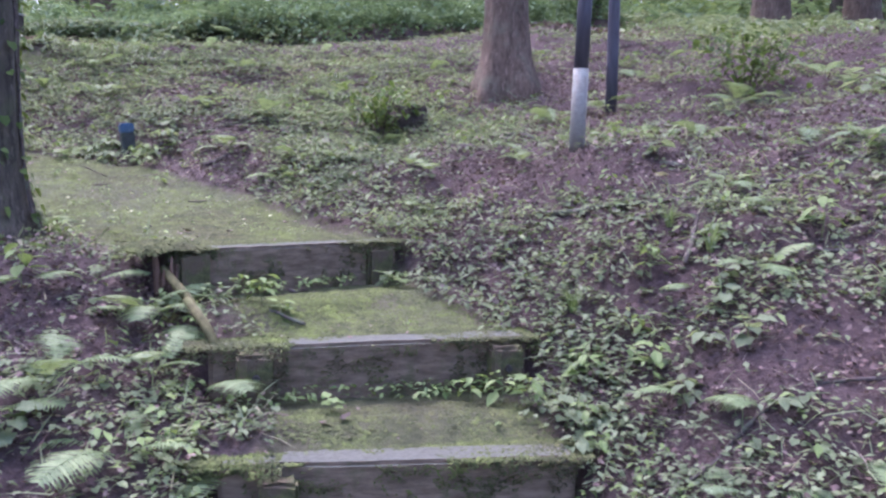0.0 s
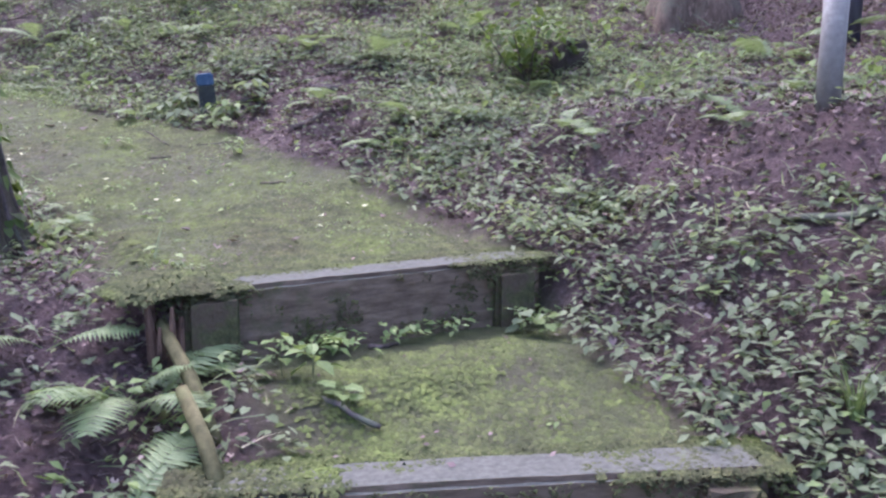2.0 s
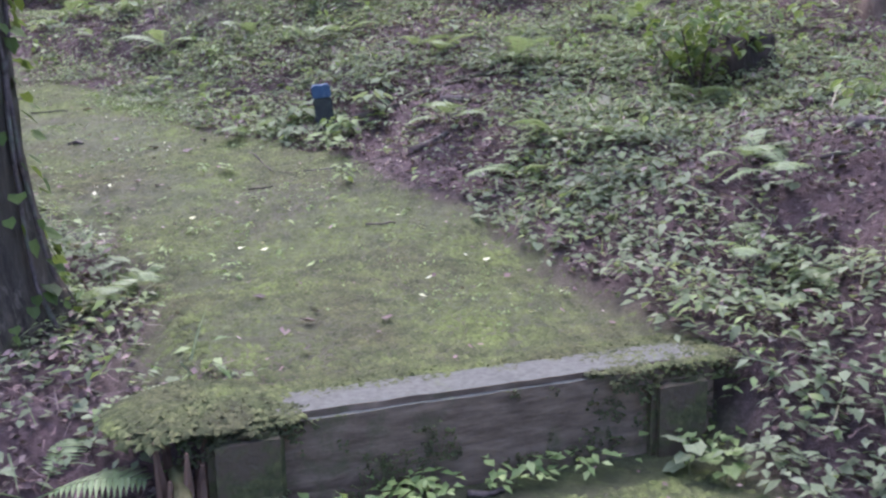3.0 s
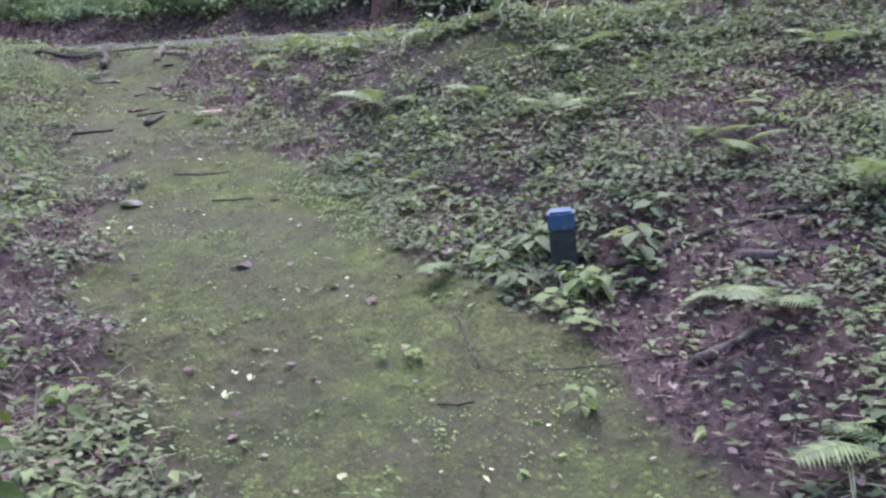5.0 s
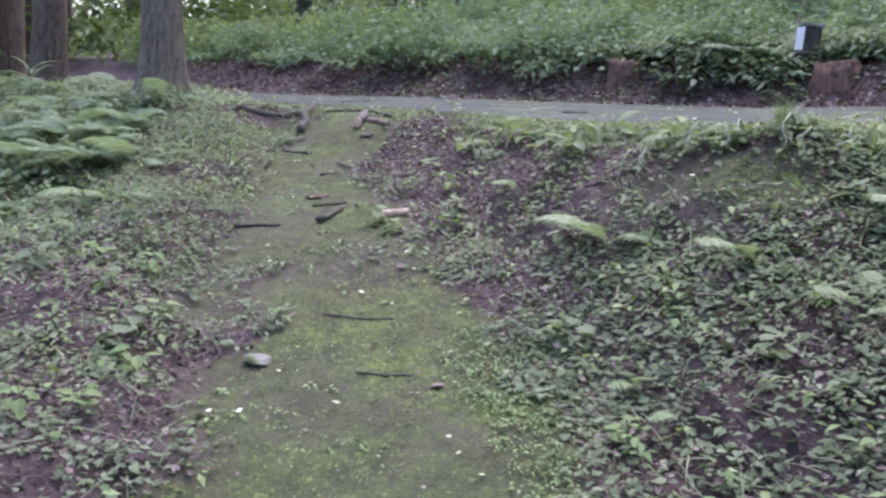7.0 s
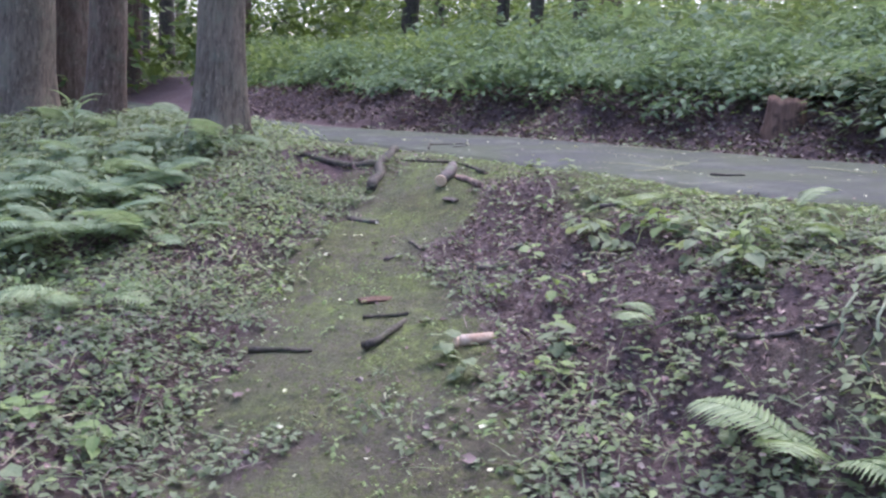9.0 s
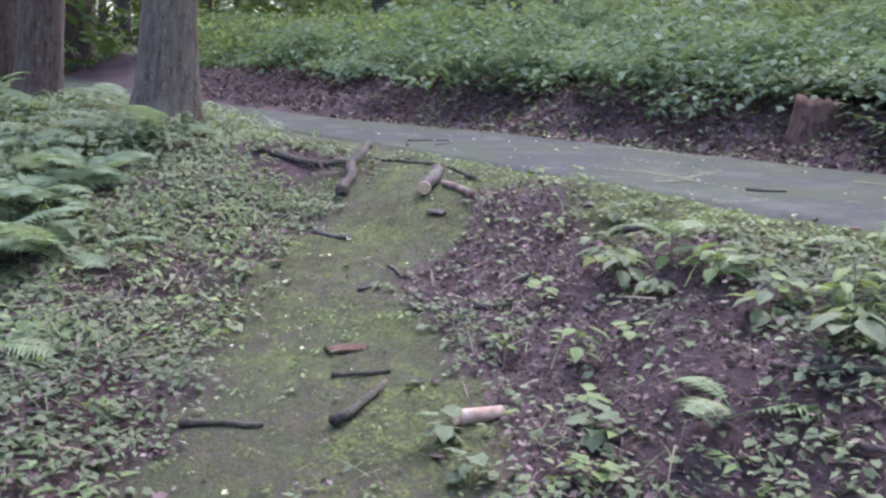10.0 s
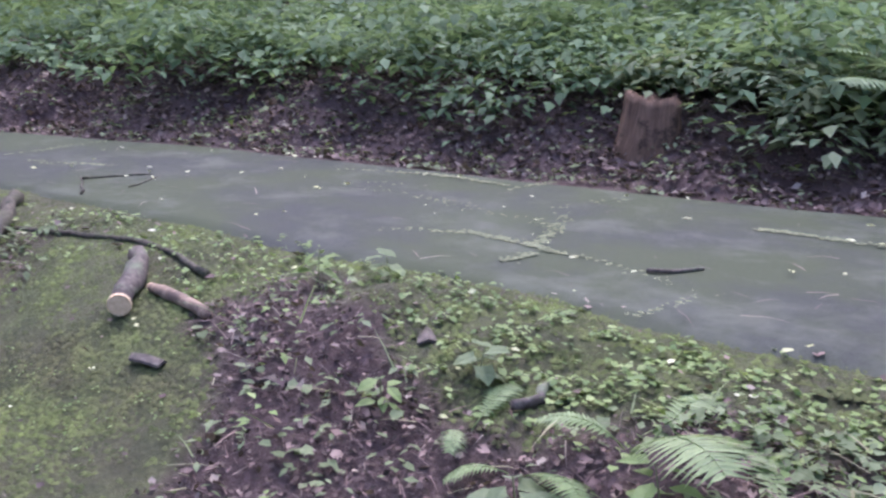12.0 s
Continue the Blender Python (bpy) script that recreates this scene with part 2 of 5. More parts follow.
BRANCH = surface("rotting_branch_bark", (0.028, 0.025, 0.021), (0.115, 0.095, 0.077), 40, 0.85, 0.3, 0.9, 0.008, None, (0.075, 0.085, 0.045), 8.0, (0.5, 0.7))
PALE_WOOD = surface("bare_pale_wood", (0.33, 0.24, 0.17), (0.56, 0.46, 0.36), 30, 0.7, 0.3, 0.5, 0.004, (1, 1, 0.3), (0.29, 0.20, 0.14), 12.0)
OLIVE_WOOD = surface("mossy_tan_wood", (0.06, 0.058, 0.024), (0.15, 0.136, 0.062), 30, 0.8, 0.25, 0.6, 0.005, None, (0.10, 0.115, 0.045), 9.0, (0.52, 0.68))
BROWN_WOOD = surface("brown_stripped_wood", (0.17, 0.11, 0.085), (0.34, 0.25, 0.19), 30, 0.75, 0.3, 0.5, 0.004, None, (0.13, 0.09, 0.075), 10.0)
CUT_WOOD = surface("fresh_cut_wood", (0.52, 0.36, 0.23), (0.72, 0.54, 0.38), 50, 0.7, 0.3, 0.3, 0.002)
ROTTEN = surface("rotten_red_wood", (0.07, 0.042, 0.032), (0.20, 0.128, 0.094), 24, 0.9, 0.2, 1.0, 0.02, (1, 1, 0.16), (0.045, 0.03, 0.024), 6.0, (0.52, 0.62))
DRY = leafy("dry_pale_stem", [(0.0, (0.20, 0.19, 0.12)), (0.5, (0.31, 0.30, 0.20)), (1.0, (0.42, 0.38, 0.28))], 0.6, 0.2, 0.25)
PETAL = leafy("fallen_petal", [(0.0, (0.42, 0.44, 0.24)), (0.6, (0.62, 0.63, 0.46)), (1.0, (0.78, 0.77, 0.66))], 0.5, 0.2, 0.4)
BLUE = surface("blue_paint", (0.028, 0.066, 0.125), (0.048, 0.105, 0.185), 30, 0.55, 0.45, 0.3, 0.002, None, (0.10, 0.14, 0.22), 14.0, (0.58, 0.68))
BLACK_PLASTIC = surface("dark_green_black_plastic", (0.016, 0.02, 0.02), (0.04, 0.046, 0.044), 35, 0.6, 0.4, 0.3, 0.002, None, (0.06, 0.075, 0.045), 12.0)
POLE_DARK = surface("dark_stained_pole", (0.030, 0.028, 0.042), (0.062, 0.058, 0.08), 30, 0.5, 0.45, 0.3, 0.002, (1, 1, 0.2))
SLEEVE = surface("off_white_sleeve", (0.165, 0.155, 0.138), (0.255, 0.243, 0.22), 25, 0.55, 0.4, 0.2, 0.002, None, (0.30, 0.31, 0.28), 5.0)
PAPER = surface("white_notice", (0.72, 0.72, 0.72), (0.85, 0.85, 0.85), 20, 0.5, 0.4, 0.05, 0.001)
IRON = surface("rusty_bolt", (0.02, 0.018, 0.017), (0.06, 0.05, 0.045), 60, 0.6, 0.5)
DARK_ROT = surface("black_rotten_wood", (0.014, 0.012, 0.010), (0.07, 0.056, 0.046), 26, 0.95, 0.15, 1.0, 0.02, (1, 1, 0.2), (0.05, 0.06, 0.025), 7.0, (0.58, 0.7))
STONE = surface("mossy_stone", (0.12, 0.115, 0.105), (0.27, 0.255, 0.24), 18, 0.85, 0.3, 0.6, 0.01, None, (0.09, 0.11, 0.04), 4.0, (0.45, 0.6))


# ---- builders ----
rng = np.random.default_rng(7)


def mesh_from(name, verts, faces, mats, smooth_shade=False):
    me = bpy.data.meshes.new(name)
    me.from_pydata([tuple(map(float, v)) for v in verts], [], [tuple(map(int, f)) for f in faces])
    for m in mats if isinstance(mats, (list, tuple)) else [mats]:
        me.materials.append(m)
    if smooth_shade:
        me.polygons.foreach_set("use_smooth", [True] * len(me.polygons))
    me.update()
    return me


def part(name, me, parent=None, label="", m=None):
    ob = new(name, me)
    if parent:
        ob.parent = parent
    if m is not None:
        ob.matrix_basis = m
    return tagged(ob, label)


def thing(name, label, category, m=None, group="", kind=""):
    ob = new(name)
    if m is not None:
        ob.matrix_basis = m
    return tagged(ob, label, category, group, kind)


def grain(x, y, size, seed=0):
    """Smooth value noise on the plane, about -1 to 1."""
    u, v = np.asarray(x) / size + 37.1 * seed, np.asarray(y) / size - 11.7 * seed
    i, j = np.floor(u), np.floor(v)
    f, g = u - i, v - j
    f, g = f * f * (3 - 2 * f), g * g * (3 - 2 * g)

    def h(a, b):
        w = np.sin(a * 127.1 + b * 311.7 + seed * 17.3) * 43758.5453
        return 2 * (w - np.floor(w)) - 1
    return (h(i, j) * (1 - f) + h(i + 1, j) * f) * (1 - g) + (h(i, j + 1) * (1 - f) + h(i + 1, j + 1) * f) * g


def lumps(x, y):
    s, d = along(x, y)
    off = smooth(np.abs(d), 0.3, 0.9)
    flat = (y > foot_near(x) - 0.15) & (y < foot_far(x) + 0.1)
    steps = smooth(y, 2.5, 2.9) * (1 - smooth(y, 4.6, 5.1)) * (1 - smooth(np.abs(d), 0.8, 1.2))
    amp = (0.012 + 0.05 * off) * np.where(flat, 0.0, 1.0) * (1 - 0.85 * steps)
    return amp * (grain(x, y, 0.55, 1) + 0.55 * grain(x, y, 0.21, 2)) + 0.3 * amp * grain(x, y, 0.09, 3)


def floor_z(x, y):
    return land(x, y) + lumps(np.asarray(x, float), np.asarray(y, float))


def mossy(x, y):
    """Where moss grows: 0 to 1."""
    s, d = along(x, y)
    wob = 0.19 * grain(x, y, 0.6, 5) + 0.17 * grain(x, y, 0.2, 6)
    right = np.interp(s, [0, 12, 12.9, 14, 15, 15.6, 16.2, 17.3, 18.4, 18.9, 19.5, 20.0, 20.6, 21.0, 21.5, 21.9, 22.5], [0.5, 0.5, 0.54, 0.6, 0.51, 0.44, 0.42, 0.44, 0.42, 0.34, 0.32, 0.25, 0.1, 0.2, 0.33, 0.45, 0.5])
    left = np.interp(s, [0, 12, 13.4, 14.4, 15.2, 16.7, 17.3, 17.9, 18.9, 19.6, 20.4, 21.3, 22.0, 22.6], [0.5, 0.5, 0.66, 0.53, 0.66, 0.72, 0.62, 0.42, 0.4, 0.45, 0.62, 0.52, 0.4, 0.5])
    ragged = np.interp(s, [0, 12.5, 16, 18, 22], [0.3, 0.35, 0.6, 1.0, 1.0])
    m = (1 - smooth(d + 0.6 * ragged * wob, right - 0.07, right + 0.09)) * (1 - smooth(-d + 1.3 * ragged * wob, left - 0.16, left + 0.12 + 0.2 * ragged))
    m = m * (1 - 0.35 * smooth(s, 17.5, 18.5) * (1 - smooth(s, 21, 21.6)) * smooth(grain(x, y, 0.5, 7), -0.3, 0.6))
    edge = foot_near(x) - y
    strip = smooth(edge + wob, -0.35, -0.25) * (1 - smooth(edge + wob, 0.3, 0.55)) * 0.85
    strip = np.maximum(strip, 0.9 * np.exp(-(((x + 3.95) / 0.6) ** 2 + ((y - 8.74) / 0.14) ** 2)))
    return np.where(y < foot_near(x) + 0.12, np.maximum(m, strip), 0.0)


def scattered(name, tv, tf, loc, rot, size, material, label, category):
    """One mesh of many small leaves: a template, set down at each place."""
    tv = np.asarray(tv, float)
    n, k = len(loc), len(tv)
    v = np.einsum("nij,kj->nki", rot, tv) * np.asarray(size)[:, None, None] + loc[:, None, :]
    me = bpy.data.meshes.new(name)
    counts = np.array([len(f) for f in tf])
    flat = np.concatenate([np.array(f) for f in tf])
    loops = (flat[None, :] + (np.arange(n) * k)[:, None]).ravel()
    total = np.tile(counts, n)
    me.vertices.add(n * k)
    me.vertices.foreach_set("co", v.reshape(-1).astype(np.float32))
    me.loops.add(len(loops))
    me.loops.foreach_set("vertex_index", loops.astype(np.int32))
    me.polygons.add(len(total))
    start = np.concatenate([[0], np.cumsum(total)[:-1]])
    me.polygons.foreach_set("loop_start", start.astype(np.int32))
    me.polygons.foreach_set("loop_total", total.astype(np.int32))
    me.materials.append(material)
    me.update(calc_edges=True)
    return tagged(new(name, me), label, category, kind="stuff")


def turns(yaw, lean, roll=None):
    """Rotation matrices: roll about the leaf's own length, lean its tip up or down, then turn it."""
    yaw, lean = np.asarray(yaw), np.asarray(lean)
    roll = np.zeros_like(yaw) if roll is None else roll
    n = len(yaw)
    o, z = np.ones(n), np.zeros(n)
    cz, sz, cx, sx, cy, sy = np.cos(yaw), np.sin(yaw), np.cos(lean), np.sin(lean), np.cos(roll), np.sin(roll)
    rz = np.array([[cz, -sz, z], [sz, cz, z], [z, z, o]]).transpose(2, 0, 1)
    rx = np.array([[o, z, z], [z, cx, -sx], [z, sx, cx]]).transpose(2, 0, 1)
    ry = np.array([[cy, z, sy], [z, o, z], [-sy, z, cy]]).transpose(2, 0, 1)
    return rz @ rx @ ry


# leaf outlines, one unit long, growing along y, folded along the midrib
OVATE = ([(0, 0, 0), (-0.27, 0.28, 0.06), (0, 0.3, 0), (0.27, 0.28, 0.06), (-0.24, 0.62, 0.04), (0, 0.62, -0.02), (0.24, 0.62, 0.04), (0, 1.0, -0.12)],
         [(0, 2, 1), (0, 3, 2), (1, 2, 5, 4), (2, 3, 6, 5), (4, 5, 7), (5, 6, 7)])
LOBED = ([(0, 0, 0), (-0.42, -0.04, 0.05), (-0.42, 0.28, 0.04), (-0.47, 0.52, 0.0), (-0.31, 0.68, 0.05), (0, 1.0, -0.08), (0.31, 0.68, 0.05), (0.47, 0.52, 0.0), (0.42, 0.28, 0.04), (0.42, -0.04, 0.05), (0, 0.45, 0.0)],
         [(0, 10, 2, 1), (2, 10, 4, 3), (4, 10, 5), (5, 10, 6), (6, 10, 8, 7), (8, 10, 0, 9)])
LEAF = ([(0, 0, 0), (-0.28, 0.42, 0.06), (0.28, 0.42, 0.06), (0, 1.0, -0.12), (0, 0.45, 0.0)], [(0, 4, 1), (0, 2, 4), (1, 4, 3), (4, 2, 3)])
BLADE = ([(0, 0, 0), (-0.3, 0.45, 0.03), (0, 1.0, -0.1), (0.3, 0.45, 0.03)], [(0, 2, 1), (0, 3, 2)])
HEART = ([(0, 0, 0), (-0.42, -0.03, 0.05), (-0.47, 0.48, 0.02), (0, 1.0, -0.08), (0.47, 0.48, 0.02), (0.42, -0.03, 0.05)], [(0, 2, 1), (0, 3, 2), (0, 4, 3), (0, 5, 4)])
CRUMB = ([(0, 0, 0.06), (-0.32, 0.5, 0.14), (0.34, 0.42, 0.0), (0.05, 1.0, 0.16)], [(0, 2, 1), (1, 2, 3)])
CURLED = ([(0, 0, 0.05), (-0.3, 0.4, 0.16), (0.05, 0.42, -0.02), (0.32, 0.38, 0.10), (-0.1, 0.75, 0.13), (0.2, 0.72, 0.02), (0.02, 1.0, 0.2)],
          [(0, 2, 1), (0, 3, 2), (1, 2, 4), (2, 3, 5)])
NEEDLE = ([(-0.02, 0, 0), (0.02, 0, 0), (0.015, 0.5, 0.05), (-0.015, 0.5, 0.05), (0, 1, 0)], [(0, 1, 2, 3), (3, 2, 4)])
TUFT = ([(-0.75, -0.45, -0.12), (0.75, -0.4, -0.12), (0.05, 0.85, -0.12), (0.08, 0.05, 0.42)], [(0, 1, 3), (1, 2, 3), (2, 0, 3)])


def leaf_crowd(count, place, per, spread, tall, size, rise=(0.1, 0.8)):
    """Low plants: from each place some leaves stand out round the stem. Gives places, turns and sizes of the leaves."""
    x, y = place(count)
    z = floor_z(x, y)
    x, y, z = np.repeat(x, per), np.repeat(y, per), np.repeat(z, per)
    n = len(x)
    yaw = rng.uniform(0, 2 * np.pi, n)
    r = spread * rng.uniform(0.1, 1, n)
    h = tall * rng.uniform(0.25, 1, n) ** 0.8
    if tall > 0.25:
        h = h * np.clip(0.8 + 1.1 * grain(x, y, 0.8, 95), 0.3, 1.7)
    loc = np.stack([x - np.sin(yaw) * r, y + np.cos(yaw) * r, z + h], 1)
    lean = -rng.uniform(-0.25, 0.6, n)
    return loc, turns(yaw, lean, rng.uniform(-0.3, 0.3, n)), size * rng.uniform(0.55, 1.25, n)


def tube(path, radii, sides=7, rough=0.0, seed=0, cap=True):
    """Vertices and faces of a tapered round bar along a bent line."""
    r = np.random.default_rng(seed)
    path = [Vector(p) for p in path]
    verts, faces = [], []
    for i, p in enumerate(path):
        d = (path[min(i + 1, len(path) - 1)] - path[max(i - 1, 0)]).normalized()
        a = d.cross(Vector((0.3, 0.2, 1)) if abs(d.z) < 0.9 else Vector((1, 0, 0))).normalized()
        b = d.cross(a)
        for k in range(sides):
            ang = 2 * math.pi * k / sides
            rr = radii[i] * (1 + rough * r.uniform(-1, 1))
            verts.append(p + a * math.cos(ang) * rr + b * math.sin(ang) * rr)
    for i in range(len(path) - 1):
        for k in range(sides):
            faces.append((i * sides + k, i * sides + (k + 1) % sides, (i + 1) * sides + (k + 1) % sides, (i + 1) * sides + k))
    if cap:
        faces.append(tuple(range(sides))[::-1])
        faces.append(tuple(range((len(path) - 1) * sides, len(path) * sides)))
    return verts, faces


def joined(chunks):
    verts, faces = [], []
    for v, f in chunks:
        k = len(verts)
        verts += list(v)
        faces += [tuple(i + k for i in q) for q in f]
    return verts, faces


def box_mesh(name, size, material, bevel=0.008, cuts=0, rough=0.0, seed=0):
    """A bevelled block, its base at z = 0, worn a little out of true."""
    bm = bmesh.new()
    bmesh.ops.create_cube(bm, size=1)
    bmesh.ops.scale(bm, vec=size, verts=bm.verts)
    bmesh.ops.translate(bm, vec=(0, 0, size[2] / 2), verts=bm.verts)
    if cuts:
        long_edges = [e for e in bm.edges if abs((e.verts[0].co - e.verts[1].co).x) > size[0] * 0.9]
        bmesh.ops.subdivide_edges(bm, edges=long_edges, cuts=cuts, use_grid_fill=True)
    if bevel:
        sharp = [e for e in bm.edges if e.calc_face_angle(0) > 0.5]
        bmesh.ops.bevel(bm, geom=sharp, offset=bevel, segments=2, affect="EDGES")
    r = random.Random(seed)
    if rough:
        for v in bm.verts:
            v.co += Vector((r.uniform(-1, 1), r.uniform(-1, 1), r.uniform(-1, 1))) * rough
    me = bpy.data.meshes.new(name)
    bm.to_mesh(me)
    bm.free()
    me.materials.append(material)
    return me


# ---- the ground, one sheet to the horizon ----
def build_ground():
    far_lo = lambda a: a - np.geomspace(0.12, 420, 34)[::-1]
    far_hi = lambda a: a + np.geomspace(0.12, 420, 34)
    xs = np.concatenate([far_lo(-14.0), np.arange(-14, 4.001, 0.058), far_hi(4.0)])
    ys = np.concatenate([far_lo(-0.6), np.arange(-0.6, 15.001, 0.058), far_hi(15.0)])
    gx, gy = np.meshgrid(xs, ys)
    z = floor_z(gx, gy)
    nx, ny = len(xs), len(ys)
    me = bpy.data.meshes.new("ground")
    me.vertices.add(nx * ny)
    me.vertices.foreach_set("co", np.stack([gx, gy, z], -1).reshape(-1).astype(np.float32))
    i = (np.arange(ny - 1)[:, None] * nx + np.arange(nx - 1)[None, :]).ravel()
    quads = np.stack([i, i + 1, i + nx + 1, i + nx], 1)
    me.loops.add(quads.size)
    me.loops.foreach_set("vertex_index", quads.ravel().astype(np.int32))
    me.polygons.add(len(quads))
    me.polygons.foreach_set("loop_start", (np.arange(len(quads)) * 4).astype(np.int32))
    me.polygons.foreach_set("loop_total", np.full(len(quads), 4, np.int32))
    me.polygons.foreach_set("use_smooth", np.ones(len(quads), bool))
    at = me.attributes.new("moss", "FLOAT", "POINT")
    at.data.foreach_set("value", mossy(gx, gy).ravel().astype(np.float32))
    me.materials.append(GROUND)
    me.update(calc_edges=True)
    return tagged(new("ground", me), "sloping woodland soil with dead leaves and a mossy trodden path", "ground", kind="structure")


build_ground()


# ---- the footpath ----
def build_footpath():
    xs = np.concatenate([np.linspace(-40, -14, 27)[:-1], np.arange(-14, 3, 0.08), np.linspace(3, 40, 38)])
    rows = 26
    verts, faces = [], []
    for x in xs:
        ragged = 0.06 * float(grain(x, 3.0, 0.5, 8)) + 0.03 * float(grain(x, 3.0, 0.16, 9))
        a, b = float(foot_near(x)) + ragged, float(foot_far(x)) + 0.05 * float(grain(x, 9.0, 0.5, 4))
        for j in range(rows):
            y = a + (b - a) * j / (rows - 1)
            edge = 0.014 if 0 < j < rows - 1 else -0.02
            verts.append((x, y, float(foot_z(x, y)) + edge + 0.006 * float(grain(x, y, 0.7, 12)) + 0.004 * math.cos((j / (rows - 1) - 0.5) * 3)))
    for i in range(len(xs) - 1):
        for j in range(rows - 1):
            k = i * rows + j
            faces.append((k, k + rows, k + rows + 1, k + 1))
    path = new("footpath", mesh_from("footpath", verts, faces, ASPHALT, True))
    tagged(path, "grey worn asphalt footpath with mossy cracks", "footpath", kind="structure")
    # cracks with moss in them, each a ragged low ribbon
    seams = [[(-10.05, 10.57), (-9.24, 10.92), (-8.4, 11.06), (-7.79, 11.1), (-7.18, 11.02)], [(-7.72, 10.61), (-7.45, 10.77), (-7.13, 10.72), (-6.89, 10.72), (-6.48, 10.62), (-6.25, 10.59), (-5.96, 10.55), (-4.8, 10.6)],
             [(-7.13, 10.72), (-7.18, 11.02), (-7.4, 11.4)], [(-7.73, 11.5), (-7.66, 11.8)], [(-7.11, 10.51), (-7.08, 10.67)], [(-6.56, 10.27), (-6.48, 10.62)], [(-6.39, 10.76), (-6.25, 10.59)], [(-10.32, 10.57), (-10.27, 11.08), (-10.19, 11.41)],
             [(-9.46, 10.56), (-9.05, 10.63), (-8.94, 10.84)], [(-8.65, 11.38), (-8.25, 11.55), (-7.76, 11.55)], [(-6.6, 11.45), (-6.23, 11.47), (-5.2, 11.6)], [(-7.3, 11.49), (-7.17, 11.65)], [(-5.6, 10.4), (-5.4, 11.2), (-5.5, 12.0)], [(-8.4, 11.06), (-8.2, 11.3)]]
    for line in seams:
        pts = []
        for (ax, ay), (bx, by) in zip(line[:-1], line[1:]):
            n = max(2, int(math.hypot(bx - ax, by - ay) / 0.04))
            pts += [(ax + (bx - ax) * k / n, ay + (by - ay) * k / n) for k in range(n)]
        chunks = []
        for x, y in pts:
            wide = 0.012 + 0.02 * max(0, float(grain(x, y, 0.3, 21)))
            x += 0.03 * float(grain(x, y, 0.15, 22))
            y += 0.03 * float(grain(x, y, 0.17, 23))
            for k in range(int(2 + 13 * max(0.0, 0.45 + float(grain(x, y, 0.35, 24))))):
                tx, ty, sz, a = x + random.gauss(0, wide), y + random.gauss(0, wide), random.uniform(0.007, 0.018), random.uniform(0, 6.28)
                z = float(foot_z(tx, ty)) + 0.0165
                chunks.append(([(tx + sz * (p * math.cos(a) - q * math.sin(a)), ty + sz * (p * math.sin(a) + q * math.cos(a)), z + 0.35 * sz * h) for p, q, h in TUFT[0]], TUFT[1]))
        v, f = joined(chunks)
        part("moss_seam", mesh_from("moss_seam", v, f, SEAM), path)


SEAM = surface("seam_moss", (0.13, 0.142, 0.085), (0.25, 0.26, 0.165), 60, 0.9, 0.2, 0.8, 0.006)
build_footpath()


# ---- the three steps: a beam held by stakes ----
WORN = [(0.18, 0.63), (0.24, 0.70), (0.14, 0.74)]


def build_step(i, label, height, stakes, seed):
    (ax, ay), (bx, by), top = STEPS[i]
    ln, yaw = math.hypot(bx - ax, by - ay), math.degrees(math.atan2(by - ay, bx - ax))
    step = thing("step", label, "step", pose(ax, ay, top - height, 0, 0, yaw), "steps of the path")
    me = box_mesh("beam", (ln, 0.16, height), TIMBER, 0.014, 30, 0.0012, seed)
    me.materials.append(TIMBER_TOP)
    for v in me.vertices:
        # the worn front edge dips and wavers along its length
        if v.co.z > height * 0.5:
            v.co.z += 0.003 * float(grain(v.co.x * 3 + seed, v.co.y * 2, 0.5, 93))
        v.co.y += 0.006 * float(grain(v.co.x * 2 + seed, v.co.z * 6, 0.4, 94))
    for f in me.polygons:
        f.material_index = 1 if f.normal.z > 0.6 and f.center.z > height * 0.8 else 0
    part("beam", me, step, "", pose(ln / 2, 0.08, 0))
    for u, w, drop, proud, bolted in stakes:
        st = part("stake", box_mesh("stake", (w, 0.09, height - drop + 0.3), MOSSY_TIMBER, 0.013, 3, 0.006, seed + 9), step, "mossy squared stake", pose(u, 0.045 - proud, -0.3, 2, 0, 0))
        if bolted:
            v, f = tube([(0, -0.043, height + 0.3 - drop - 0.085), (0, -0.058, height + 0.3 - drop - 0.085)], [0.016, 0.014], 8)
            part("bolt", mesh_from("bolt", v, f, IRON), st)


build_step(0, "mossy weathered timber step at the foot of the path", 0.26, [(0.2, 0.13, 0.035, 0.07, True)], 1)
build_step(1, "dark weathered timber step with green moss on its face", 0.26, [(0.17, 0.14, 0.02, 0.075, True), (1.19, 0.14, 0.03, 0.05, True)], 2)
build_step(2, "grey-topped timber step below the mossy path", 0.29, [(0.045, 0.15, 0.012, 0.02, False), (1.06, 0.15, 0.03, 0.02, False)], 3)


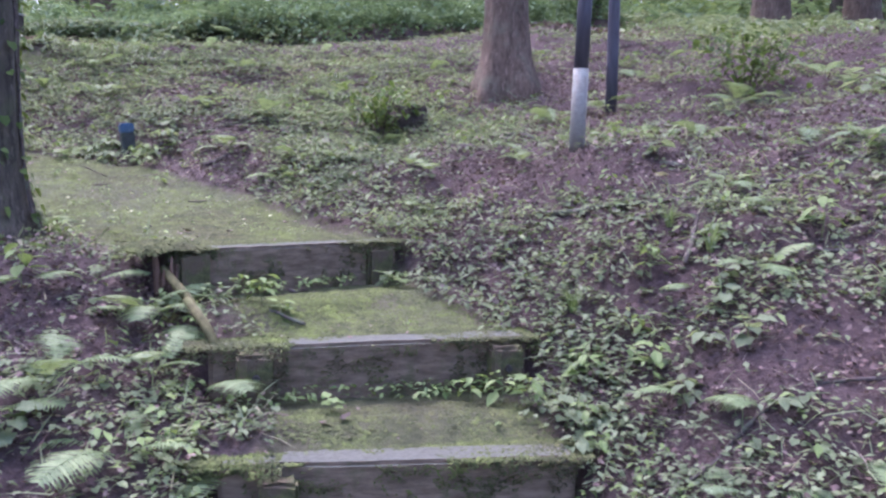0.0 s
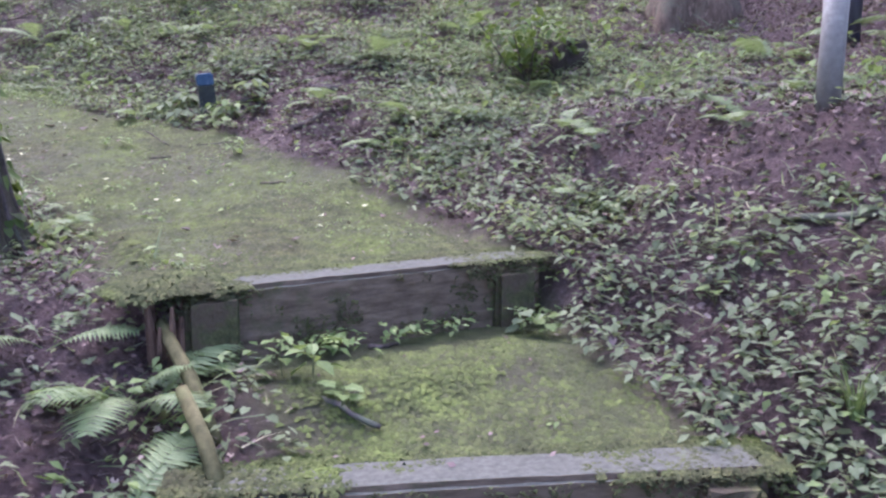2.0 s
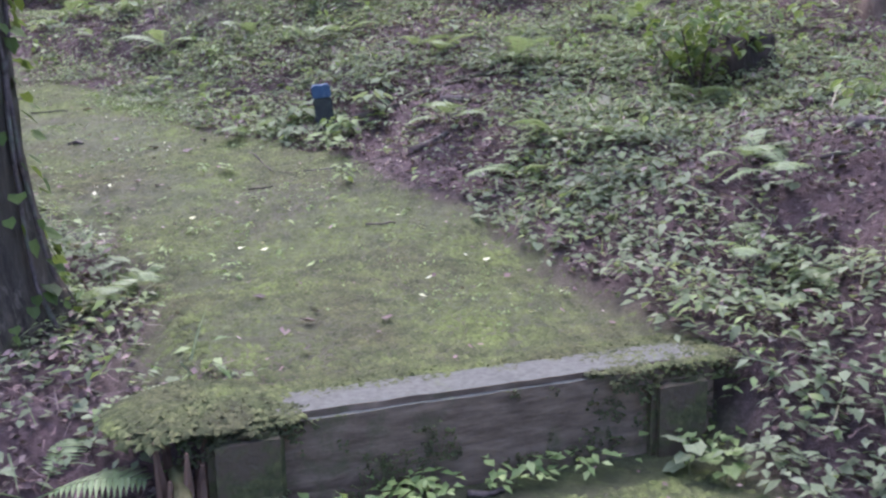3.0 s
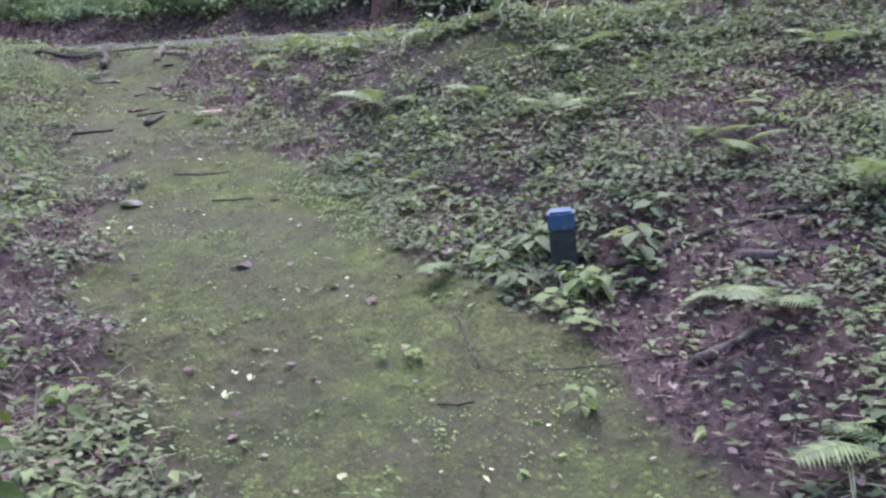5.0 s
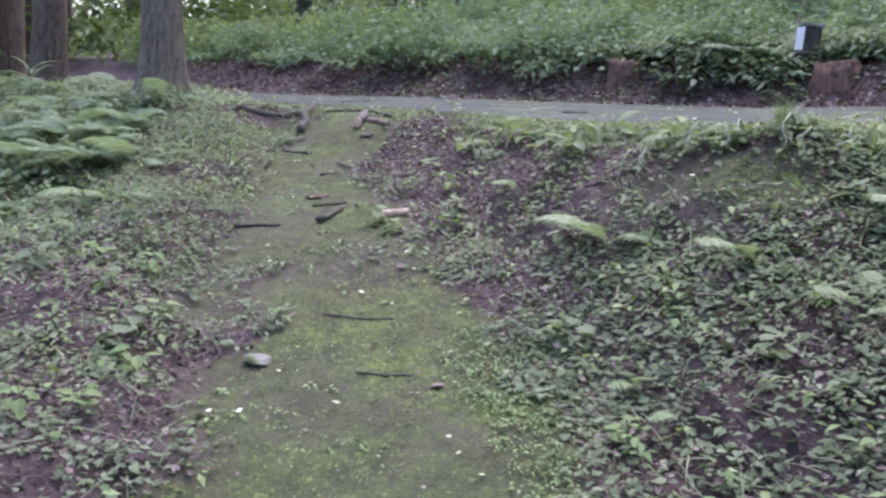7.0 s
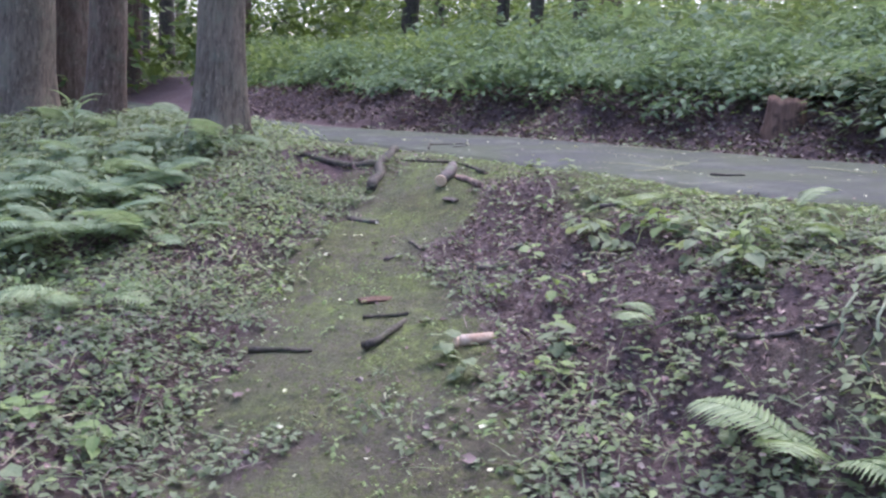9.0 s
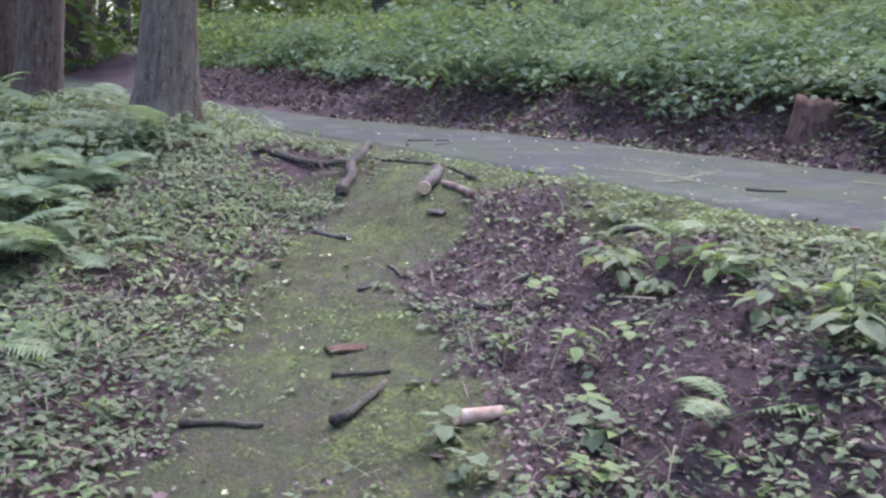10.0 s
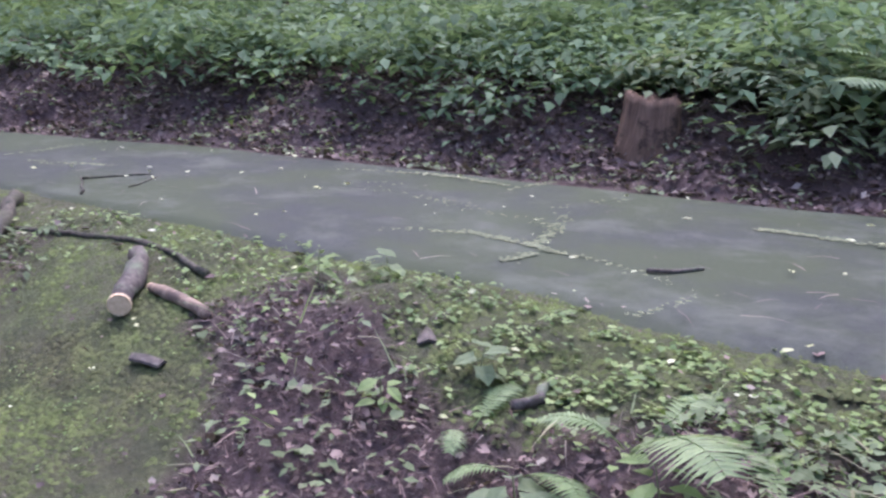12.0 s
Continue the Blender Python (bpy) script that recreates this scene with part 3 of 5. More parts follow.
# ---- trees ----
def trunk_mesh(name, r0, height, material, flare=1.6, seed=0, sides=26, spread=0.28):
    r = np.random.default_rng(seed)
    verts, faces = [], []
    zs = np.concatenate([np.linspace(-0.3, 1.0, 12), np.linspace(1.25, height, 14)])
    ph = r.uniform(0, 6.28, 4)
    for z in zs:
        fl = 1 + (flare - 1) * math.exp(-max(z, 0) / spread)
        rad = r0 * fl * (1 - 0.55 * max(z, 0) / height)
        cx, cy = 0.03 * math.sin(z * 0.7 + ph[0]) * min(1, max(z, 0)), 0.03 * math.cos(z * 0.6 + ph[1]) * min(1, max(z, 0))
        for k in range(sides):
            a = 2 * math.pi * k / sides
            lobes = 1 + 0.14 * (fl - 1) / max(flare - 1, 0.01) * math.sin(5 * a + ph[2]) + 0.025 * math.sin(9 * a + ph[3] + z) + 0.02 * r.uniform(-1, 1)
            verts.append((cx + rad * lobes * math.cos(a), cy + rad * lobes * math.sin(a), z))
    n = len(zs)
    for i in range(n - 1):
        for k in range(sides):
            faces.append((i * sides + k, i * sides + (k + 1) % sides, (i + 1) * sides + (k + 1) % sides, (i + 1) * sides + k))
    return mesh_from(name, verts, faces, material, True)


def crown_meshes(height, seed, spread=2.6, leaves=420):
    """Limbs and a loose crown of leaf sprays high up."""
    r = np.random.default_rng(seed)
    limbs, tips = [], []
    for k in range(11):
        z0 = height * r.uniform(0.55, 0.97)
        a = r.uniform(0, 6.28)
        reach = spread * r.uniform(0.5, 1.0) * (1.25 - 0.5 * z0 / height)
        pts = [(0.0, 0.0, z0)]
        for q in (0.35, 0.7, 1.0):
            pts.append((math.cos(a + 0.3 * q) * reach * q, math.sin(a + 0.3 * q) * reach * q, z0 + reach * q * 0.45 + r.uniform(-0.15, 0.15)))
        limbs.append(tube(pts, [0.06, 0.045, 0.03, 0.012], 5, 0.1, seed + k))
        tips += pts[1:]
    tips = np.array(tips)
    pick = tips[r.integers(0, len(tips), leaves)] + r.normal(0, 0.55, (leaves, 3)) * (1, 1, 0.6)
    rot = turns(r.uniform(0, 6.28, leaves), r.uniform(-0.7, 0.5, leaves), r.uniform(-0.6, 0.6, leaves))
    size = r.uniform(0.28, 0.52, leaves)
    tv, tf = BLADE
    v = (np.einsum("nij,kj->nki", rot, np.array(tv)) * size[:, None, None] + pick[:, None, :]).reshape(-1, 3)
    f = [tuple(i + n * len(tv) for i in q) for n in range(leaves) for q in tf]
    return [mesh_from("limb", lv, lf, BARK_DARK, True) for lv, lf in limbs], mesh_from("crown", v, f, CROWN)


CROWNS = [crown_meshes(13, 40, 2.6, 290), crown_meshes(13, 41, 2.6, 290), crown_meshes(13, 42, 2.2, 260)]


def tree(x, y, r0, material, label, seed, flare=1.6, group="trees beside the path", height=14.0, sink=0.0, lean=(0, 0), spread=0.28):
    ob = thing("tree", label, "tree", pose(x, y, float(floor_z(x, y)) - sink, *lean) @ pose(0, 0, 0, 0, 0, 40 * seed), group)
    part("trunk", trunk_mesh("trunk", r0, height, material, flare, seed, 40, spread), ob)
    limbs, crown = CROWNS[seed % 3]
    for me in limbs:
        part("limb", me, ob)
    part("crown", crown, ob)
    return ob


tree(-10.42, 9.06, 0.19, BARK, "grey-barked upright tree beside the end of the mossy path", 1, 1.42, spread=0.35)
tree(-12.45, 8.66, 0.18, BARK_RED, "red-brown tree with furrowed bark among ferns", 2, 1.3)
tree(-13.75, 8.12, 0.33, BARK, "broad grey tree with a wide trunk among ferns", 3, 1.35)
tree(-14.3, 8.72, 0.24, BARK_RED, "dark red-brown tree behind a grey one", 4, 1.25)
broad = tree(-2.29, 4.5, 0.2, BARK_DARK, "dark mossy tree trunk with ivy and a spreading root", 5, 1.58, spread=0.2)
v, f = tube([(-0.02, 0.1, 0.34), (-0.07, 0.28, 0.17), (-0.12, 0.46, 0.06), (-0.15, 0.66, -0.06)], [0.12, 0.1, 0.085, 0.05], 14, 0.06, 4)
root = part("root", mesh_from("root", v, f, BARK_DARK, True), broad)
root.matrix_basis = pose(0, 0, 0, 0, 0, -200)
tree(0.50, 8.3, 0.185, BARK_RED, "grey tree with spreading roots on the leafy slope", 6, 1.7)


# ---- ground plants, dead leaves and moss ----
def placer(x0, x1, y0, y1, weight):
    def place(count):
        got_x, got_y = np.empty(0), np.empty(0)
        while len(got_x) < count:
            x, y = rng.uniform(x0, x1, count * 2), rng.uniform(y0, y1, count * 2)
            keep = rng.uniform(0, 1, count * 2) < weight(x, y)
            got_x, got_y = np.concatenate([got_x, x[keep]]), np.concatenate([got_y, y[keep]])
        return got_x[:count], got_y[:count]
    return place


def off_path(x, y):
    return (1 - np.clip(mossy(x, y) * 1.3, 0, 1)) * np.where((y > foot_near(x) - 0.05) & (y < foot_far(x)), 0.0, 1.0) * np.where(on_step(x, y), 0.0, 1.0)


def on_step(x, y):
    hit = np.zeros(np.shape(x), bool)
    for (ax, ay), (bx, by), top in STEPS:
        ln = math.hypot(bx - ax, by - ay)
        ex, ey = (bx - ax) / ln, (by - ay) / ln
        u, v = (x - ax) * ex + (y - ay) * ey, -(x - ax) * ey + (y - ay) * ex
        hit |= (u > -0.05) & (u < ln + 0.05) & (v > -0.14) & (v < 0.16)
    return hit


def bare(x, y):
    """Patches of bare litter: the trodden right side near the top, the bank foot, and random gaps."""
    g = grain(x, y, 0.9, 31) * 0.6 + grain(x, y, 0.35, 32) * 0.4
    s, d = along(x, y)
    top = np.exp(-(((x + 6.9) / 0.8) ** 2 + ((y - 9.3) / 0.45) ** 2)) + 0.9 * np.exp(-(((x + 5.9) / 0.7) ** 2 + ((y - 9.0) / 0.4) ** 2))
    slope = np.exp(-(((x - 1.3) / 0.8) ** 2 + ((y - 4.0) / 1.6) ** 2)) * 0.9 + 0.9 * np.exp(-(((x + 1.4) / 0.7) ** 2 + ((y - 3.6) / 0.7) ** 2)) + 0.6 * np.exp(-(((x + 1.5) / 0.5) ** 2 + ((y - 6.5) / 0.35) ** 2)) + 0.9 * np.exp(-(((x + 1.75) / 0.45) ** 2 + ((y - 7.15) / 0.25) ** 2))
    return np.clip(0.27 + 1.7 * g + top * 1.2 + slope - 0.3 * smooth(-d, 0.3, 0.7) * smooth(s, 13.3, 14.3), 0, 1)


def by_logs(x, y):
    """Round the fallen logs at the path's end."""
    near = np.exp(-(((x + 9.0) / 0.4) ** 2 + ((y - 9.48) / 0.25) ** 2)) + np.exp(-(((x + 6.42) / 0.25) ** 2 + ((y - 7.85) / 0.2) ** 2))
    return np.clip(1.3 * near, 0, 1)


def thin_left(x, y):
    """The trampled low side along the upper path, where plants are thin."""
    s, d = along(x, y)
    return smooth(s, 16.8, 18.0) * smooth(-d, 0.25, 0.5) * (1 - smooth(-d, 1.3, 2.0))


def cover_weight(x, y):
    past = y - foot_far(x)
    d = np.abs(along(x, y)[1])
    return off_path(x, y) * (1 - by_logs(x, y)) * (1 - 0.92 * bare(x, y)) * np.where(past > 0, 0.25, 1.0) * (1 - 0.15 * thin_left(x, y)) * np.where((d < 2.8) & (y > 2.4), 1.0, 0.4)


def herb_weight(x, y):
    past = y - foot_far(x)
    clear = 1 - np.clip(1.4 * np.exp(-(((x + 7.36) / 0.34) ** 2 + ((y - 12.15) / 0.34) ** 2)) + 1.4 * np.exp(-(((x + 5.4) / 0.36) ** 2 + ((y - 12.6) / 0.3) ** 2)), 0, 1)
    return clear * smooth(past + 0.35 * grain(x, y, 0.8, 41) + np.interp(x, [-11.0, -9.2, -7.7, -7.0], [0.22, 0.2, 0.18, 0.5]), 0.55, 1.1) + 0.07 * clear * smooth(past, 0.1, 0.8)


def litter_weight(x, y):
    return off_path(x, y) * np.where(y > foot_far(x) + 2.0, 0.0, 1.0) * (0.65 + 0.35 * bare(x, y))


def left_weight(x, y):
    """Knee-high growth under the trees on the low side."""
    s, d = along(x, y)
    return (1 - by_logs(x, y)) * smooth(-d + 0.6 * grain(x, y, 0.9, 51), 1.3, 2.6) * smooth(-x, 5.5, 7.5) * np.where(y < foot_near(x) - 0.2, 1.0, 0.0)


def strew(name, shape, count, place, size, material, label, category, lift=0.0, flat=0.35, loose=0.02):
    """Loose leaves lying about."""
    x, y = place(count)
    z = floor_z(x, y) + lift + rng.uniform(0, 1, count) * loose
    rot = turns(rng.uniform(0, 6.28, count), rng.normal(0, flat, count), rng.normal(0, flat, count))
    return scattered(name, *shape, np.stack([x, y, z], 1), rot, size * rng.uniform(0.45, 1.35, count), material, label, category)


def crowd(name, shape, count, place, per, spread, tall, size, material, label, category):
    loc, rot, sz = leaf_crowd(count, place, per, spread, tall, size)
    return scattered(name, *shape, loc, rot, sz, material, label, category)


NEAR = (-11.5, 4.0, 1.0, 12.6)
strew("dead_leaves", CURLED, 70000, placer(*NEAR, litter_weight), 0.032, LITTER, "purple-brown dead leaves lying on the slope", "leaf litter", 0.004, 0.4)
strew("dead_leaves", CURLED, 24000, placer(-16, 4, 11.0, 14.5, litter_weight), 0.06, LITTER, "brown dead leaves along the foot of the bank", "leaf litter", 0.004, 0.4)
# dark damp scraps whose tone also stands in for shade under the bank's herbs
strew("leaf_crumbs", CRUMB, 11000, placer(-15, -3, 11.0, 13.6, lambda x, y: smooth(y - foot_far(x), -0.02, 0.1) * (1 - smooth(y - foot_far(x), 0.9, 1.6))), 0.032, DUFF, "dark rotting leaf scraps at the bank's foot", "leaf litter", 0.008, 0.45)
strew("dead_needles", NEEDLE, 26000, placer(-8.5, 3.6, 2.2, 10.2, lambda x, y: litter_weight(x, y) * bare(x, y)), 0.06, LITTER, "fine reddish-brown needles and bits on bare soil", "leaf litter", 0.01, 0.35)
strew("dead_needles", NEEDLE, 30000, placer(*NEAR, litter_weight), 0.085, LITTER, "thin brown needles and stalks among dead leaves", "leaf litter", 0.012, 0.3)
crowd("ground_cover", HEART, 17000, placer(*NEAR, cover_weight), 4, 0.055, 0.034, 0.031, COVER, "low green ivy-like ground cover", "ground cover")
crowd("ground_cover", LEAF, 13000, placer(*NEAR, cover_weight), 4, 0.06, 0.045, 0.036, COVER, "low grey-green leaves of woodland plants", "ground cover")
def outer(x, y):
    inside = (x > NEAR[0] + 0.3) & (x < NEAR[1] - 0.3) & (y > NEAR[2] + 0.3) & (y < NEAR[3])
    return np.where(inside | (y > foot_near(x) - 0.1), 0.0, 1.0) * np.where(np.abs(along(x, y)[1]) < 0.5, 0.0, 1.0)


strew("dead_leaves", CRUMB, 30000, placer(-19, 9, -10, 16, outer), 0.085, LITTER, "brown dead leaves on the lower slope", "leaf litter", 0.004, 0.4)
strew("leaf_crumbs", CRUMB, 64000, placer(-8.5, 3.6, 1.8, 10.2, lambda x, y: litter_weight(x, y) * bare(x, y)), 0.018, DUFF, "dark crumbs of rotting leaves", "leaf litter", 0.006, 0.4)
crowd("slope_cover", BLADE, 9000, placer(-19, 9, -10, 16, outer), 4, 0.11, 0.13, 0.075, COVER, "low green plants on the lower slope", "ground cover")
crowd("slope_cover", BLADE, 8000, placer(2.8, 15, 3, 24, lambda x, y: np.clip(0.55 + grain(x, y, 1.2, 33), 0, 1)), 5, 0.12, 0.18, 0.13, COVER, "low green plants on the higher slope", "ground cover")
crowd("low_cover", BLADE, 6500, placer(-9, 1.5, 2.5, 10.1, lambda x, y: off_path(x, y) * (1 - 0.8 * bare(x, y)) * np.where(np.abs(along(x, y)[1]) < 2.4, 1.0, 0.0)), 4, 0.06, 0.045, 0.034, COVER, "tiny trailing leaves between the larger plants", "ground cover")
crowd("seedlings", LEAF, 2200, placer(*NEAR, cover_weight), 5, 0.05, 0.11, 0.048, BRIGHT, "bright young plants among the ground cover", "seedlings")
crowd("low_growth", BLADE, 3500, placer(-34, -14, -2, 10.5, lambda x, y: np.where(y < foot_near(x) - 0.2, 1.0, 0.0)), 6, 0.25, 0.5, 0.17, COVER, "green undergrowth between the trees further off", "undergrowth")
crowd("edge_cover", LOBED, 650, placer(-9.2, -3.0, 9.4, 10.5, lambda x, y: smooth(foot_near(x) - y + 0.1 * grain(x, y, 0.3, 63), -0.06, 0.05) * (1 - smooth(foot_near(x) - y + 0.2 * grain(x, y, 0.5, 64), 0.2, 0.65)) * (0.25 + 0.75 * smooth(x, -8.2, -6.8))), 5, 0.04, 0.03, 0.02, BRIGHT, "small bright leaves along the asphalt edge", "ground cover")
crowd("low_growth", LEAF, 1500, placer(-10.6, -8.2, 7.6, 9.9, lambda x, y: off_path(x, y) * np.where(y < foot_near(x) - 0.1, 1.0, 0.0) * (1 - by_logs(x, y))), 5, 0.06, 0.05, 0.045, COVER, "low pale leaves beside the fallen logs", "ground cover")
crowd("low_growth", LEAF, 5200, placer(-15, -5, 4.5, 9.9, left_weight), 7, 0.13, 0.17, 0.075, COVER, "leafy green growth under the trees", "undergrowth")
crowd("bank_herbs", LEAF, 9000, placer(-17, 3, 11.5, 18, herb_weight), 8, 0.15, 0.42, 0.105, HERB, "dense green herbs covering the bank", "undergrowth")
crowd("bank_herbs", LEAF, 6000, placer(-12, 1, 11.9, 16.5, herb_weight), 6, 0.14, 0.24, 0.085, HERB, "lower green herbs close to the bank's soil", "undergrowth")
crowd("bank_herbs", LEAF, 2600, placer(-7.8, -2, 12.1, 15, herb_weight), 6, 0.13, 0.2, 0.09, COVER, "low pale herbs filling the bank", "undergrowth")
crowd("bank_herbs", LEAF, 1300, placer(-7.6, -2, 12.1, 15, herb_weight), 7, 0.15, 0.24, 0.115, COVER, "pale broad-leaved herbs on the bank", "undergrowth")
crowd("bank_herbs", BLADE, 6500, placer(-34, 14, 15.5, 34, lambda x, y: np.ones_like(x)), 6, 0.32, 0.7, 0.22, HERB, "green undergrowth on the rise behind the bank", "undergrowth")
crowd("path_clover", LEAF, 1000, placer(-9, 0.6, 4.9, 10.3, lambda x, y: np.clip(mossy(x, y) * 2, 0, 1) * np.where(on_step(x, y), 0, 1) * np.clip(0.1 + 1.3 * grain(x, y, 0.35, 66), 0, 1)), 5, 0.03, 0.012, 0.014, BRIGHT, "minute bright leaves scattered through the moss", "ground cover")
crowd("path_clover", LEAF, 420, placer(-4.4, -3.3, 7.0, 7.8, lambda x, y: np.where(np.abs(along(x, y)[1] - 0.4) < 0.2, 1.0, 0.0)), 5, 0.03, 0.03, 0.02, BRIGHT, "bright green small-leaved patch at the moss's edge", "ground cover")
crowd("path_clover", LEAF, 170, placer(-9, 0.6, 2.6, 10.3, lambda x, y: mossy(x, y) * np.where(on_step(x, y), 0, 1) * np.clip(0.25 + grain(x, y, 0.5, 61), 0, 1)), 5, 0.03, 0.02, 0.03, BRIGHT, "tiny green plants growing in the moss", "ground cover")
right_bank = lambda x, y: off_path(x, y) * smooth(along(x, y)[1], 0.7, 1.0) * np.clip(0.75 + 0.7 * grain(x, y, 0.5, 35), 0, 1) * (1 - 0.9 * np.exp(-(((x + 1.6) / 0.5) ** 2 + ((y - 6.5) / 0.35) ** 2))) * np.where(y < foot_near(x) - 0.3, 1.0, 0.0) * smooth(-x, -0.6, 0.4) * (1 - np.exp(-(((x + 1.75) / 0.45) ** 2 + ((y - 7.15) / 0.25) ** 2)))
crowd("bank_cover", HEART, 2600, placer(-5.2, 0.6, 5.6, 9.9, right_bank), 4, 0.06, 0.028, 0.03, COVER, "flat small leaves close to the bank's soil", "ground cover")
crowd("bank_cover", LEAF, 3600, placer(-5.2, 0.6, 5.6, 9.9, right_bank), 4, 0.055, 0.045, 0.036, COVER, "close small-leaved cover on the bank above the path", "ground cover")
strew("dry_stems", NEEDLE, 4200, placer(-8.5, 2.6, 2.8, 9.9, lambda x, y: off_path(x, y) * (1 - 0.7 * bare(x, y))), 0.12, DRY, "pale dry stems lying through the plants", "dry stems", 0.03, 0.3, 0.05)
strew("trailing_stems", NEEDLE, 15000, placer(-9, 2.6, 2.6, 9.9, lambda x, y: off_path(x, y) * np.where(np.abs(along(x, y)[1]) < 3.0, 1.0, 0.3) * (1 - 0.95 * bare(x, y))), 0.12, COVER, "thin green stems and grass blades through the ground cover", "ground cover", 0.025, 0.45, 0.05)
strew("caught_leaves", CURLED, 9000, placer(-9, 2.2, 2.4, 10.0, lambda x, y: off_path(x, y) * np.where(np.abs(along(x, y)[1]) < 2.8, 1.0, 0.2)), 0.036, LITTER, "dead leaves and scraps caught among the plants", "leaf litter", 0.025, 0.5, 0.05)
strew("pale_dead_leaves", CURLED, 90, placer(-5.5, 2.4, 2.6, 9.9, lambda x, y: off_path(x, y)), 0.085, DRY, "large pale dead leaves on the slope", "dead leaves", 0.012, 0.4)
strew("moss_tufts", TUFT, 54000, placer(-9.8, 1.0, 2.2, 10.6, lambda x, y: np.clip(mossy(x, y) - 0.15, 0, 1) * (0.2 + 0.8 * np.clip(0.62 + 1.4 * grain(x, y, 0.45, 62), 0, 1)) * np.where(on_step(x, y), 0, 1)), 0.016, MOSS, "short yellow-green moss on the trodden path", "moss", 0.0, 0.15, 0.0)
strew("path_crumbs", CRUMB, 500, placer(-9, 0.8, 2.2, 10.4, lambda x, y: mossy(x, y)), 0.02, LITTER, "dark crumbs of leaf and bark on the moss", "leaf litter", 0.008, 0.3)
strew("path_leaves", CURLED, 110, placer(-9, 0.8, 2.2, 10.4, lambda x, y: mossy(x, y) * np.clip(0.5 + grain(x, y, 0.6, 65), 0, 1)), 0.062, LITTER, "pinkish-brown dead leaves lying on the moss", "leaf litter", 0.008, 0.15, 0.004)
strew("fallen_petals", CURLED, 130, placer(-9, -0.5, 4.9, 10.2, lambda x, y: mossy(x, y)), 0.036, PETAL, "pale yellow fallen petals on the moss", "petals", 0.012, 0.2)
strew("fallen_petals", CURLED, 75, placer(-10, -4, 10.2, 12.0, lambda x, y: np.where((y > foot_near(x)) & (y < foot_far(x)), 1.0, 0.0)), 0.04, PETAL, "pale fallen petals scattered on the asphalt", "petals", 0.026, 0.15)
strew("asphalt_litter", NEEDLE, 160, placer(-11, -3, 10.2, 12.2, lambda x, y: np.where((y > foot_near(x)) & (y < foot_far(x)), 1.0, 0.0)), 0.11, LITTER, "thin dark twigs scattered on the asphalt", "leaf litter", 0.024, 0.05)




def riser_foot(count):
    """Places in the corner between a tread and the next riser, and beside the beams' ends."""
    x, y = [], []
    for k in range(count):
        (ax, ay), (bx, by), top = random.choice(STEPS)
        ln = math.hypot(bx - ax, by - ay)
        ex, ey = (bx - ax) / ln, (by - ay) / ln
        if k % 3:
            u, v = random.uniform(-0.1, ln + 0.1), -0.03 - 0.09 * random.random() ** 2
        else:
            u, v = random.choice((-0.12, ln + 0.14)) + random.uniform(-0.12, 0.12), random.uniform(-0.3, 0.35)
        x.append(ax + ex * u - ey * v), y.append(ay + ey * u + ex * v)
    return np.array(x), np.array(y)


crowd("step_plants", LEAF, 230, riser_foot, 5, 0.035, 0.07, 0.036, BRIGHT, "small green plants at the foot of the steps", "ground cover")
crowd("step_plants", LEAF, 420, placer(-0.6, 0.75, 3.0, 5.6, lambda x, y: smooth(along(x, y)[1], 0.42, 0.6) * (1 - smooth(along(x, y)[1], 0.9, 1.2)) * np.where(on_step(x, y), 0, 1)), 5, 0.045, 0.09, 0.042, COVER, "low plants beside the steps", "ground cover")


